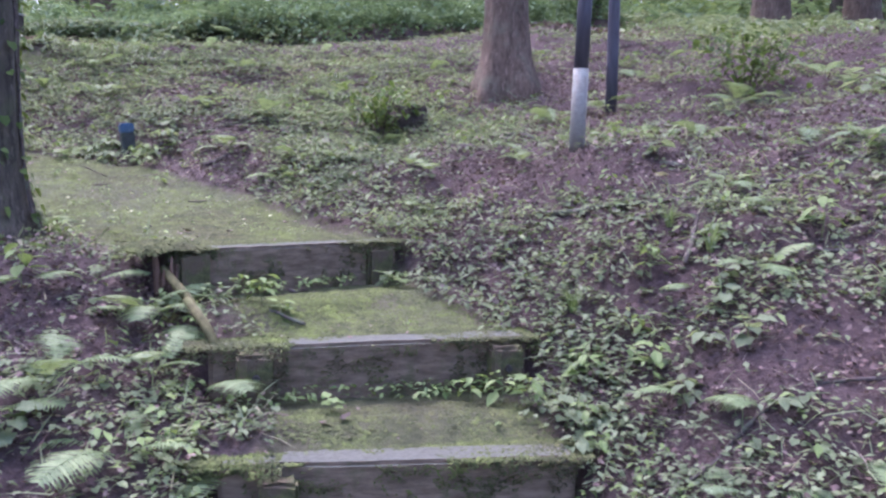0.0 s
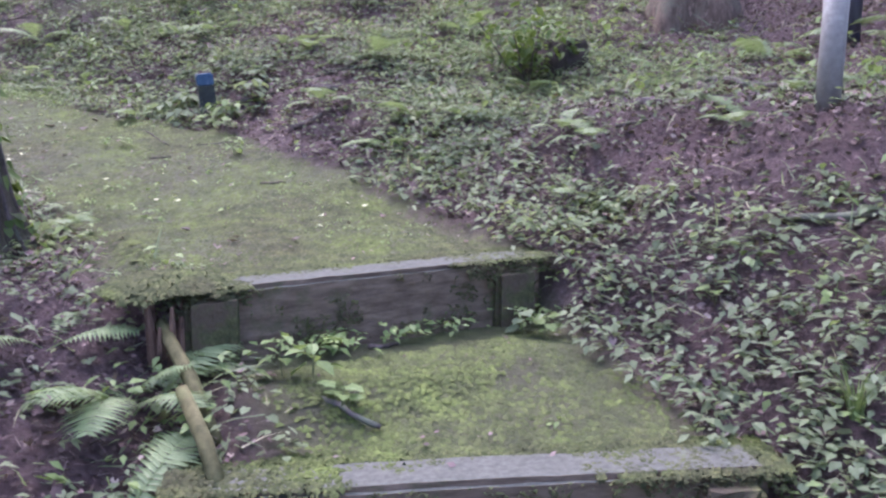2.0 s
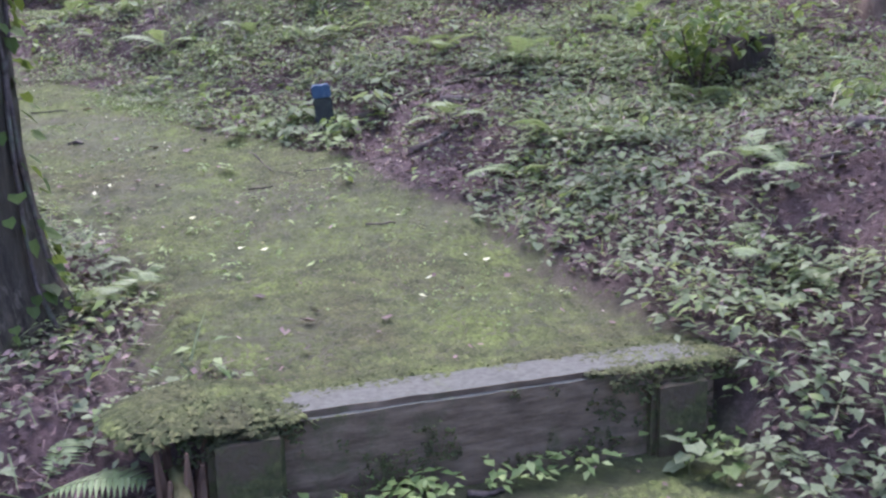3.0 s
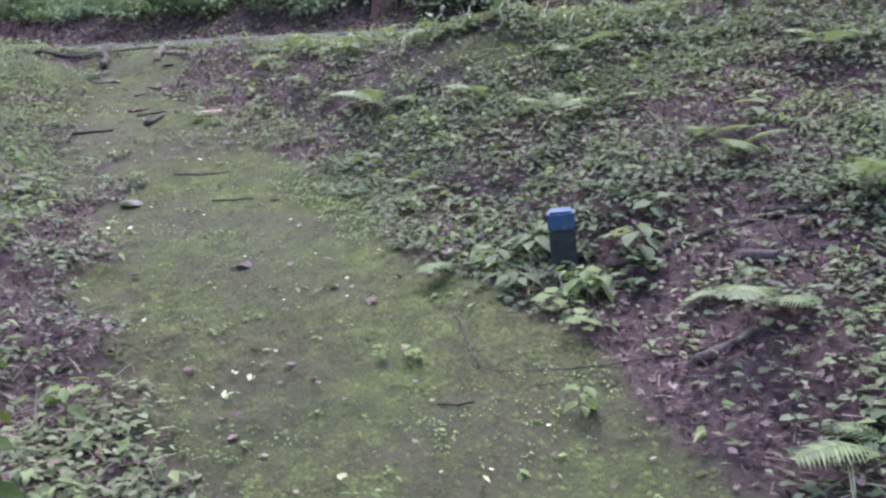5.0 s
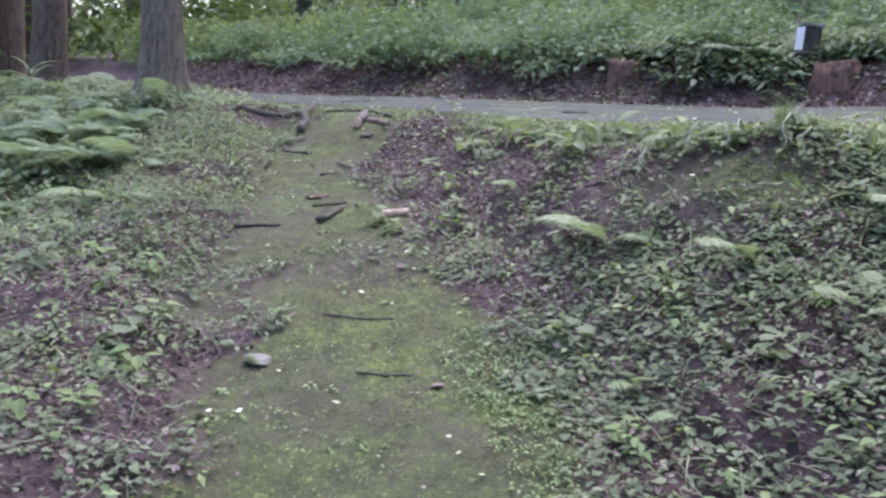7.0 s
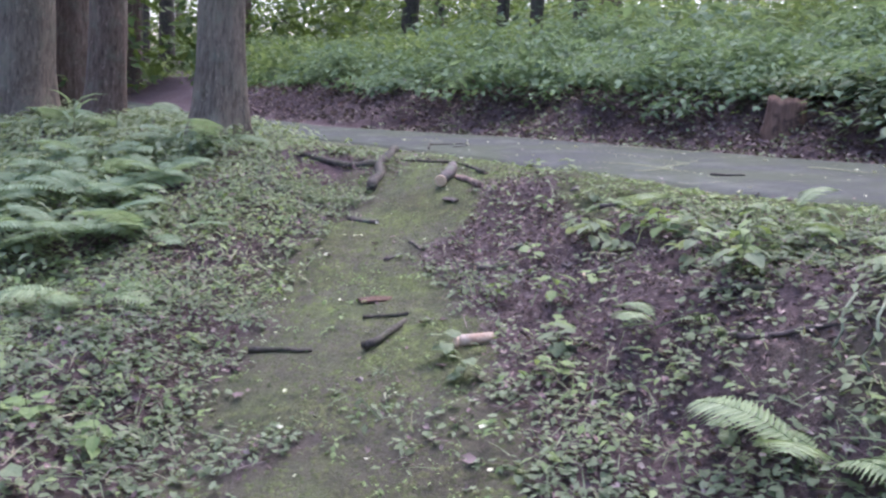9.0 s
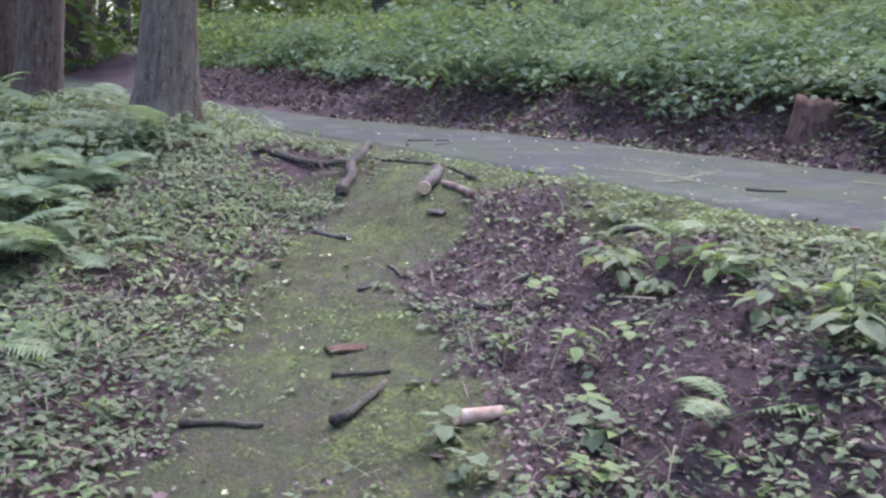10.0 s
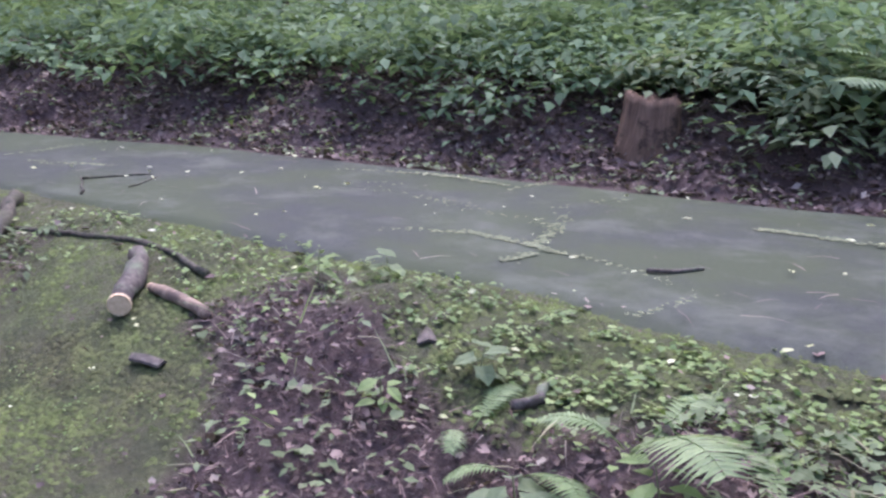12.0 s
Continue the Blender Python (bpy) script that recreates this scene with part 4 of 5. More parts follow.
def step_moss():
    """Moss cushions that lap over the step beams beside the worn part and hang down their faces."""
    spots = []
    for i, ((ax, ay), (bx, by), top) in enumerate(STEPS):
        ln = math.hypot(bx - ax, by - ay)
        ex, ey = (bx - ax) / ln, (by - ay) / ln
        lo, hi = WORN[i][0] * ln, WORN[i][1] * ln

        def put(u, v, z, size):
            spots.append((ax + ex * u - ey * v, ay + ey * u + ex * v, z, size))
        for k in range(6000):
            u, v = random.uniform(-0.09, ln + 0.06), random.uniform(-0.006, 0.22)
            edge = 0.07 * float(grain(u * 3, v * 5 + top, 0.2, 90)) + 0.03 * float(grain(u * 9, v * 14 + top, 0.2, 96))
            worn = lo < u + edge < hi and v < 0.13 + 0.07 * float(grain(u * 2, top, 0.15, 91))
            if not worn:
                thick = 0.005 * (u < lo) + 0.003
                put(u, v, top - 0.005 + random.random() * thick, 0.014)
        for k in range(800):
            u = random.choice((random.uniform(-0.09, lo - 0.01), random.uniform(hi, ln + 0.05)))
            h = 0.04 * random.random() ** 1.6 * (1.3 + float(grain(u * 4, top, 0.2, 97)))
            put(u, -0.016 - (0.07 if i < 2 and abs(u - 0.19) < 0.08 else 0.012) * random.random(), top - h, 0.009)
        for k in range(6500):
            u, h = ln * random.random() ** (0.75, 0.6, 0.9)[i], random.uniform(0.01, 0.27)
            if float(grain(u * 2, h * 2 + top, 0.1, 92)) + 0.5 * float(grain(u * 7, h * 7 + top, 0.1, 98)) > (0.25, 0.12, 0.42)[i] - 0.3 * (u > hi):
                put(u, -0.004, top - h, 0.006)
    # a swollen cushion over the splintered end of the upper step
    (ax, ay), (bx, by), top = STEPS[2]
    ln = math.hypot(bx - ax, by - ay)
    ex, ey = (bx - ax) / ln, (by - ay) / ln
    for k in range(2600):
        u, v = random.uniform(-0.22, 0.14), random.uniform(-0.035, 0.3)
        dome = 1 - ((u + 0.04) / 0.19) ** 2 - ((v - 0.13) / 0.18) ** 2
        if dome + 0.2 * float(grain(u * 8, v * 8, 0.3, 99)) > 0:
            spots.append((ax + ex * u - ey * v, ay + ey * u + ex * v, top - 0.012 + 0.045 * max(dome, 0) ** 0.6, 0.017))
    x, y, z, size = np.array(spots).T
    n = len(x)
    rot = turns(rng.uniform(0, 6.28, n), rng.normal(0, 0.35, n), rng.normal(0, 0.35, n))
    scattered("moss_tufts", *TUFT, np.stack([x, y, z], 1), rot, size * rng.uniform(0.5, 1.3, n), MOSS, "green moss cushions on the timber steps", "moss")


step_moss()


# ---- ferns ----
def frond_mesh(name, length, pairs, material, seed, droop=0.5):
    """A frond along y: a bent stalk with toothed leaflets in pairs, tapering to the tip."""
    r = np.random.default_rng(seed)
    verts, faces = [], []

    def spine(u):
        return Vector((0.03 * math.sin(u * 2.2 + seed), length * (u - 0.16 * droop * u * u), length * (0.75 * u - 0.95 * droop * u * u)))
    pts = [spine(k / 8) for k in range(9)]
    v, f = tube(pts, [0.0035 * (1 - 0.8 * k / 8) for k in range(9)], 4)
    verts += [tuple(p) for p in v]
    faces += f
    for k in range(pairs):
        u = 0.2 + 0.8 * (k + 0.5) / pairs
        c, fw = spine(u), (spine(min(1, u + 0.05)) - spine(u - 0.05)).normalized()
        reach = length * 0.29 * math.sin(math.pi * min(1, (1.08 - u) / 0.95)) ** 0.8 * r.uniform(0.85, 1.1)
        wide = length * 0.8 / pairs * 1.2
        for side in (-1, 1):
            out = Vector((side, 0.0, 0.0)) * 0.93 + fw * 0.33
            drop = Vector((0, 0, -0.18 * reach))
            o = len(verts)
            teeth = 3 if length < 0.47 and material is FERN else 2
            rows = []
            for q in range(teeth + 1):
                w = q / teeth
                p = c + out * reach * w + drop * w * w + Vector((0, 0, r.uniform(-0.002, 0.002)))
                half = wide * (1 - w) ** 0.6 * (1.0 if q % 2 else 0.62) * 0.5
                rows.append((p + fw * half, p - fw * half, p + fw * 0 + Vector((0, 0, -0.002))))
            for a, b, m in rows:
                verts += [tuple(a), tuple(m), tuple(b)]
            for q in range(teeth):
                i = o + 3 * q
                faces += [(i, i + 3, i + 4, i + 1), (i + 1, i + 4, i + 5, i + 2)]
    return mesh_from(name, verts, faces, material)


FRONDS = [frond_mesh("frond", 0.40, 17, FERN, 1, 0.5), frond_mesh("frond", 0.34, 15, FERN, 2, 0.7), frond_mesh("frond", 0.46, 19, FERN, 3, 0.6)]
FRONDS_DARK = [frond_mesh("frond", 0.50, 17, FERN_DARK, 4, 0.5), frond_mesh("frond", 0.42, 15, FERN_DARK, 5, 0.6)]


def fern(x, y, count, size, label, dark=False, face=None, group="ferns beside the path", lift=0.0):
    """A fern whose fronds spread round the crown, or to one side."""
    ob = thing("fern", label, "fern", pose(x, y, float(floor_z(x, y)) - 0.01 + lift), group)
    kinds = FRONDS_DARK if dark else FRONDS
    for k in range(count):
        yaw = (360 * k / count + random.uniform(-25, 25)) if face is None else face + random.uniform(-70, 70)
        sc = size * random.uniform(0.75, 1.15)
        m = pose(0, 0, 0, random.uniform(-8, 14), random.uniform(-12, 12), yaw) @ Matrix.Diagonal((sc, sc, sc, 1))
        part("frond", kinds[k % len(kinds)], ob, "", m)
    return ob


BRIGHT_FERN = "bright green fern with toothed arching fronds"
for x, y, n, size in [(-1.22, 3.86, 6, 0.85), (-1.12, 3.48, 4, 0.75), (-0.93, 3.52, 3, 0.7), (-1.38, 3.2, 5, 0.8), (-1.52, 3.93, 4, 0.8), (-2.2, 5.15, 3, 0.5), (-1.5, 3.0, 4, 0.9), (-1.05, 2.95, 4, 0.8), (-0.85, 2.8, 3, 0.7), (-1.9, 3.6, 4, 0.8),
                       (-1.27, 3.88, 4, 0.7), (-2.1, 4.8, 3, 0.5), (-7.2, 7.28, 5, 1.0), (-4.35, 8.45, 6, 0.85), (-3.58, 8.36, 5, 0.7), (-1.62, 6.77, 4, 0.75), (-2.82, 6.97, 4, 0.55), (-2.62, 7.22, 4, 0.6), (-3.07, 8.15, 4, 0.7),
                       (-6.28, 9.66, 3, 0.85), (-6.50, 9.58, 3, 0.7), (-5.95, 9.55, 3, 0.8), (-6.68, 9.64, 2, 0.55), (-5.6, 9.9, 3, 0.75), (-5.3, 8.8, 4, 0.75), (-5.0, 9.5, 4, 0.75)]:
    fern(x, y, n, size, BRIGHT_FERN)
PALE_FERN = "pale green fern on the leafy bank"
for x, y, n, size in [(-0.18, 5.41, 4, 0.7), (0.02, 5.12, 3, 0.8), (-0.11, 5.72, 4, 0.75), (-0.25, 5.9, 4, 0.7), (0.45, 5.47, 4, 0.75), (-2.07, 7.85, 4, 0.8), (-2.24, 7.95, 4, 0.8), (0.9, 3.3, 4, 0.8), (1.25, 3.75, 4, 0.8), (0.75, 2.8, 4, 0.9), (1.3, 2.6, 4, 0.9), (0.35, 6.2, 4, 0.7), (1.5, 5.6, 5, 0.9),
                      (-2.86, 8.3, 4, 0.8), (-3.3, 8.75, 4, 0.8), (-4.6, 9.3, 5, 0.9), (-0.8, 6.5, 4, 0.7), (-1.5, 7.5, 4, 0.8), (-0.5, 7.1, 5, 0.8), (-1.0, 8.2, 5, 0.9), (-2.0, 9.0, 5, 0.9), (1.2, 7.2, 5, 0.9), (2.2, 4.9, 5, 0.9), (2.0, 6.6, 5, 1.0), (-0.2, 9.2, 5, 0.9), (0.8, 9.8, 5, 0.9)]:
    fern(x, y, n, 0.85 * size, PALE_FERN)
slope = lambda x, y: off_path(x, y) * np.where(along(x, y)[1] > 0.7, 1.0, 0.0)
sx, sy = placer(-4.5, 3.4, 2.6, 10.2, slope)(45)
for k in range(45):
    fern(float(sx[k]), float(sy[k]), random.choice((3, 4, 5)), random.uniform(0.38, 0.65), PALE_FERN, k % 3 == 0)
DARK_FERN = "large grey-green fern among dense undergrowth"
for k in range(85):
    x, y = placer(-14.5, -6.2, 5.2, 9.6, left_weight)(1)
    fern(float(x[0]), float(y[0]), 6, random.uniform(0.75, 1.1), DARK_FERN, True, None, "ferns under the trees")
for x, y, size in [(-9.3, 7.4, 1.3), (-9.0, 7.05, 1.2), (-8.8, 7.65, 1.2), (-8.3, 7.0, 1.1), (-8.15, 7.4, 1.0), (-9.6, 7.85, 1.3), (-9.9, 7.3, 1.4), (-8.6, 6.65, 1.2), (-7.7, 6.75, 1.0), (-10.2, 8.0, 1.3), (-10.6, 7.5, 1.4), (-9.2, 8.2, 1.0)]:
    fern(x, y, 7, size * 0.8, "pale grey-green fern in lush growth", True, None, "ferns under the trees", 0.06)
for k in range(40):
    x, y = placer(-14, 2, 12.5, 18, herb_weight)(1)
    if math.hypot(float(x[0]) + 7.4, float(y[0]) - 12.5) < 1.1:
        continue
    fern(float(x[0]), float(y[0]), 5, random.uniform(0.7, 1.2), "green fern in the herbs of the bank", True, None, "ferns on the bank", 0.03)


# ---- broad-leaved plants that stand singly ----
def plant_meshes(seed, leaves, tall, size, material, shape=OVATE):
    r = np.random.default_rng(seed)
    chunks = [tube([(0, 0, -0.02), (0.01, 0.0, tall * 0.5), (0.0, 0.01, tall)], [0.003, 0.0025, 0.0015], 4)]
    leaf_chunks = []
    for k in range(leaves):
        a, h = 2.4 * k + r.uniform(-0.3, 0.3), tall * (0.35 + 0.65 * (k + 1) / leaves)
        ln = size * r.uniform(0.75, 1.15)
        m = pose(0.0, 0.0, h, r.uniform(-35, 15), r.uniform(-15, 15), math.degrees(a)) @ Matrix.Translation((0, 0.02, 0)) @ Matrix.Diagonal((ln, ln, ln, 1))
        leaf_chunks.append((([m @ Vector(p) for p in shape[0]]), shape[1]))
    return mesh_from("stem", *chunks[0], STALK), [mesh_from("leaf", v, f, material) for v, f in leaf_chunks]


PLANTS = [plant_meshes(11, 9, 0.13, 0.072, BRIGHT), plant_meshes(12, 7, 0.10, 0.06, COVER, LOBED), plant_meshes(13, 10, 0.16, 0.075, BRIGHT), plant_meshes(14, 6, 0.08, 0.052, BRIGHT, LOBED), plant_meshes(15, 10, 0.10, 0.085, COVER)]


def plant(x, y, kind, size, label):
    ob = thing("broadleaf_plant", label, "plant", pose(x, y, float(floor_z(x, y)), 0, 0, random.uniform(0, 360)) @ Matrix.Diagonal((size, size, size, 1)), "broad-leaved plants")
    stem, leaves = PLANTS[kind]
    part("stem", stem, ob)
    for me in leaves:
        part("leaf", me, ob)


GREENS = ["bright green broad-leaved plant in dead leaves", "low grey-green plant with lobed leaves", "leafy green plant on a thin stem", "small fresh green plant with lobed leaves", "low grey-green plant with broad oval leaves"]
spots = [(-0.8, 4.0, 0, 1.0), (-0.7, 3.93, 3, 0.9), (-0.9, 4.05, 2, 0.8), (0.1, 3.62, 0, 0.9), (0.22, 3.6, 0, 1.0), (0.33, 3.55, 2, 0.9), (-0.42, 3.42, 3, 0.8), (-0.3, 4.62, 1, 0.8), (-0.22, 4.6, 3, 0.8), (0.45, 3.4, 1, 1.1), (0.55, 3.6, 2, 1.0), (-2.15, 6.85, 0, 0.9), (-2.05, 6.95, 3, 1.0), (-2.3, 6.88, 2, 0.8),
         (-2.6, 7.2, 1, 1.0), (-2.75, 7.05, 3, 1.0), (-2.15, 7.25, 1, 1.0), (-2.3, 6.75, 3, 1.0), (-2.2, 6.7, 0, 0.7), (-2.1, 6.6, 3, 0.9), (-2.52, 6.25, 3, 0.6), (-2.6, 6.2, 2, 0.4), (-1.9, 6.2, 0, 0.8), (-5.9, 9.05, 3, 1.0), (-6.25, 8.8, 0, 0.8), (-5.6, 8.6, 1, 1.1), (-5.75, 8.75, 3, 0.9), (-5.9, 8.3, 1, 1.0), (-5.7, 8.25, 1, 0.9), (-6.9, 9.6, 0, 0.8), (-6.75, 9.8, 1, 0.9), (-7.5, 10.0, 2, 0.8), (-7.3, 10.1, 1, 1.0)]
for x, y, k, size in spots:
    plant(x, y, k, size, GREENS[k])
px, py = placer(-6.5, 2.2, 2.4, 9.8, lambda x, y: off_path(x, y) * (0.3 + 0.7 * (1 - bare(x, y))))(130)
for i in range(130):
    k = random.choice((0, 1, 1, 2, 2, 3))
    plant(float(px[i]), float(py[i]), k, random.uniform(0.7, 1.25), GREENS[k])

for x, y, k, size in [(-2.58, 7.1, 4, 1.25), (-2.66, 7.0, 4, 1.1), (-2.5, 6.86, 4, 1.0), (-2.2, 6.86, 4, 1.1), (-2.12, 7.06, 4, 1.3),
                      (-6.42, 9.42, 4, 1.1), (-6.25, 9.36, 4, 1.2), (-6.15, 9.5, 0, 1.1), (-6.05, 9.32, 4, 1.0), (-5.9, 9.4, 2, 1.0), (-5.7, 9.45, 4, 1.1), (-5.5, 9.2, 4, 1.2), (-5.3, 9.3, 0, 1.2), (-5.15, 9.05, 4, 1.3), (-6.5, 9.2, 3, 1.1)]:
    plant(x, y, k, size, GREENS[k])
for i in range(18):
    k = random.choice((4, 4, 1, 2))
    plant(random.uniform(0.42, 1.25), random.uniform(3.0, 4.1), k, random.uniform(0.6, 0.95), GREENS[k])


# ---- stems that hang over the mossy ledge ----
def hanging_stem(x, y, drop, seed):
    r = np.random.default_rng(seed)
    z0 = float(floor_z(x, y + 0.3)) + 0.05
    pts = [(0, 0.3, 0), (0.01, 0.16, 0.03)]
    for k in range(1, 6):
        pts.append((r.normal(0, 0.012), 0.1 - 0.012 * k, 0.02 - drop * k / 5))
    ob = thing("hanging_stem", "pale green stem with small leaves over a mossy ledge", "stem", pose(x, y, z0, 0, 0, 20), "stems over the mossy ledge")
    part("stalk", mesh_from("stalk", *tube(pts, [0.0045] * len(pts), 5), STALK_PALE, True), ob)
    for k in range(5):
        m = pose(*pts[2 + k], r.uniform(-50, 20), 0, r.uniform(0, 360)) @ Matrix.Diagonal((0.045, 0.045, 0.045, 1))
        part("leaf", mesh_from("leaf", [m @ Vector(p) for p in OVATE[0]], OVATE[1], COVER), ob)


for k in range(13):
    hanging_stem(-4.45 + 0.16 * k + 0.05 * math.sin(5 * k), 8.52 + 0.05 * k + 0.04 * math.cos(3 * k), 0.13 + 0.05 * math.sin(2 * k), k)
crowd("ledge_cover", LEAF, 420, placer(-4.7, -2.6, 8.85, 9.45, lambda x, y: np.ones_like(x)), 5, 0.06, 0.07, 0.045, COVER, "pale leaves along the top of a mossy ledge", "ground cover")


# ---- grass tufts ----
def grass(x, y, size, seed):
    r = np.random.default_rng(seed)
    chunks = []
    for k in range(46):
        a, lean = r.uniform(0, 6.28), r.uniform(0.15, 0.75)
        ln, w = size * r.uniform(0.6, 1.1), 0.0028
        c, s2 = math.cos(a), math.sin(a)
        pts = [(0.012 * c + ln * u * u * lean * c, 0.012 * s2 + ln * u * u * lean * s2, ln * (u - 0.3 * lean * u * u)) for u in (0, 0.4, 0.75, 1)]
        v = []
        for j, p in enumerate(pts):
            ww = w * (1 - j / 3.2)
            v += [(p[0] - s2 * ww, p[1] + c * ww, p[2]), (p[0] + s2 * ww, p[1] - c * ww, p[2])]
        chunks.append((v, [(0, 1, 3, 2), (2, 3, 5, 4), (4, 5, 7, 6)]))
    ob = tagged(new("grass_tuft", mesh_from("grass_tuft", *joined(chunks), BRIGHT)), "fine green tuft of grass on the slope", "grass", "grass tufts")
    ob.matrix_basis = pose(x, y, float(floor_z(x, y)) - 0.005)


for k, (x, y) in enumerate([(0.55, 4.0), (1.12, 3.95), (1.0, 4.2), (-3.9, 9.0), (-3.5, 9.05), (0.2, 6.6)]):
    grass(x, y, random.uniform(0.13, 0.24), k)


# ---- a long-leaved shoot before the trees ----
def long_shoot(x, y, tall, seed):
    r = np.random.default_rng(seed)
    ob = thing("young_shoot", "pale green shoot with long narrow leaves", "plant", pose(x, y, float(floor_z(x, y))))
    part("stem", mesh_from("stem", *tube([(0, 0, -0.02), (0.01, 0, tall * 0.5), (0.03, 0.01, tall)], [0.006, 0.005, 0.003], 5), STALK), ob)
    for k in range(9):
        a, h, ln = 2.3 * k + r.uniform(-0.4, 0.4), tall * (0.45 + 0.06 * k), tall * r.uniform(0.5, 0.75)
        pts = [(0, 0, 0), (-0.06, 0.3, 0.14), (0, 0.3, 0.12), (0.06, 0.3, 0.14), (-0.05, 0.65, 0.16), (0, 0.65, 0.14), (0.05, 0.65, 0.16), (0, 1, 0.04)]
        m = pose(0.02, 0, h, r.uniform(0, 35), 0, math.degrees(a)) @ Matrix.Diagonal((ln, ln, ln, 1))
        part("leaf", mesh_from("leaf", [m @ Vector(p) for p in pts], OVATE[1], FERN_DARK), ob)


long_shoot(-11.25, 8.1, 0.42, 2)


# ---- ivy on the broad trunk ----
def ivy(x, y, r0, height, count, seed):
    r = np.random.default_rng(seed)
    z0 = float(floor_z(x, y))
    ob = thing("ivy", "dark green ivy climbing a mossy tree trunk", "ivy", pose(x, y, z0))
    for k in range(6):
        a, pts = r.uniform(0, 6.28), []
        for h in np.linspace(0, height * r.uniform(0.6, 1.0), 12):
            rad = r0 * (1 + 0.58 * math.exp(-h / 0.2)) * 1.03 + 0.006
            a += r.normal(0, 0.07)
            pts.append((rad * math.cos(a), rad * math.sin(a), h))
        part("stem", mesh_from("stem", *tube(pts, [0.007] * 12, 5, 0.2, k), TWIG, True), ob)
    h = height * r.uniform(0, 1, count) ** 1.7
    a = r.uniform(0, 6.28, count)
    rad = r0 * (1 + 0.58 * np.exp(-h / 0.2)) * 1.05 + r.uniform(0.005, 0.04, count)
    loc = np.stack([rad * np.cos(a), rad * np.sin(a), h], 1)
    rot = turns(a - math.pi / 2 + r.normal(0, 0.5, count), r.uniform(-1.3, -0.3, count), r.normal(0, 0.3, count))
    v = (np.einsum("nij,kj->nki", rot, np.array(HEART[0])) * r.uniform(0.03, 0.06, count)[:, None, None] + loc[:, None, :]).reshape(-1, 3)
    f = [tuple(i + n * len(HEART[0]) for i in q) for n in range(count) for q in HEART[1]]
    part("leaves", mesh_from("leaves", v, f, CROWN), ob)


ivy(-2.29, 4.5, 0.2, 1.9, 300, 3)


# ---- fallen wood ----
def stick(points, r0, r1, material, label, name="stick", category="stick", cut=None, seed=0):
    """A bent fallen stick lying on the ground through the given places."""
    pts = []
    for (ax, ay), (bx, by) in zip(points[:-1], points[1:]):
        n = max(2, int(math.hypot(bx - ax, by - ay) / 0.06))
        pts += [(ax + (bx - ax) * k / n, ay + (by - ay) * k / n) for k in range(n)]
    pts.append(points[-1])
    r = np.random.default_rng(seed + 90)
    path, radii = [], []
    base = Vector((points[0][0], points[0][1], float(floor_z(*points[0]))))
    heights = np.array([float(floor_z(x, y)) if not (foot_near(x) < y < foot_far(x)) else float(foot_z(x, y)) + 0.018 for x, y in pts])
    if len(heights) > 4:
        heights = np.convolve(np.pad(heights, 2, mode="edge"), np.ones(5) / 5, "valid")
    for k, (x, y) in enumerate(pts):
        u = k / (len(pts) - 1)
        rad = r0 + (r1 - r0) * u
        path.append(Vector((x + r.normal(0, 0.003 + 0.18 * rad), y + r.normal(0, 0.003 + 0.18 * rad), heights[k] + rad * 0.75 + r.uniform(0, 0.006))) - base)
        radii.append(rad * r.uniform(0.8, 1.15))
    v, f = tube(path, radii, 9, 0.13, seed)
    ob = tagged(new(name, mesh_from(name, v, f, material, True)), label, category)
    ob.matrix_basis = Matrix.Translation(base)
    if cut:
        d = (path[0] - path[1]).normalized()
        v, f = tube([path[0] - d * 0.004, path[0] + d * 0.006], [radii[0] * 1.05, radii[0] * 1.0], 14)
        part("cut_end", mesh_from("cut_end", v, f, cut), ob, "pale sawn end")
    return ob


stick([(-8.42, 9.36), (-8.58, 9.5), (-8.82, 9.66), (-8.98, 9.84), (-9.28, 10.04)], 0.036, 0.03, BRANCH, "thick crooked dark log beside the moss", "log", "log", None, 1)
stick([(-9.3, 9.25), (-9.0, 9.55), (-8.85, 9.74)], 0.022, 0.026, BRANCH, "dark rotting log lying at the path's end", "log", "log", None, 2)
stick([(-7.94, 9.60), (-8.05, 9.72), (-8.2, 9.87)], 0.038, 0.03, TWIG, "short log with a pale sawn end on moss", "log", "log", CUT_WOOD, 3)
stick([(-7.98, 9.74), (-7.82, 9.74), (-7.65, 9.70)], 0.017, 0.022, BROWN_WOOD, "short broken branch beside a sawn log", "branch", "branch", CUT_WOOD, 4)
stick([(-8.9, 9.82), (-8.65, 9.9), (-8.45, 9.94), (-8.15, 9.95), (-7.88, 9.88)], 0.008, 0.013, BRANCH, "thin curved dark branch across the moss", "branch", "branch", None, 5)
stick([(-5.98, 8.40), (-5.93, 8.56)], 0.026, 0.021, PALE_WOOD, "barkless orange-brown piece of wood on the moss", "wood_piece", "wood", CUT_WOOD, 6)
stick([(-6.52, 8.27), (-6.47, 8.36), (-6.42, 8.45)], 0.009, 0.009, BRANCH, "short dark stick on the moss", "stick", "stick", None, 7)
stick([(-6.22, 8.13), (-6.28, 8.25), (-6.37, 8.40)], 0.022, 0.013, BRANCH, "curved dark stick on the moss", "stick", "stick", None, 8)
stick([(-6.53, 7.75), (-6.45, 7.86), (-6.37, 7.96)], 0.011, 0.009, BRANCH, "short dark stick at the moss's edge", "stick", "stick", None, 9)
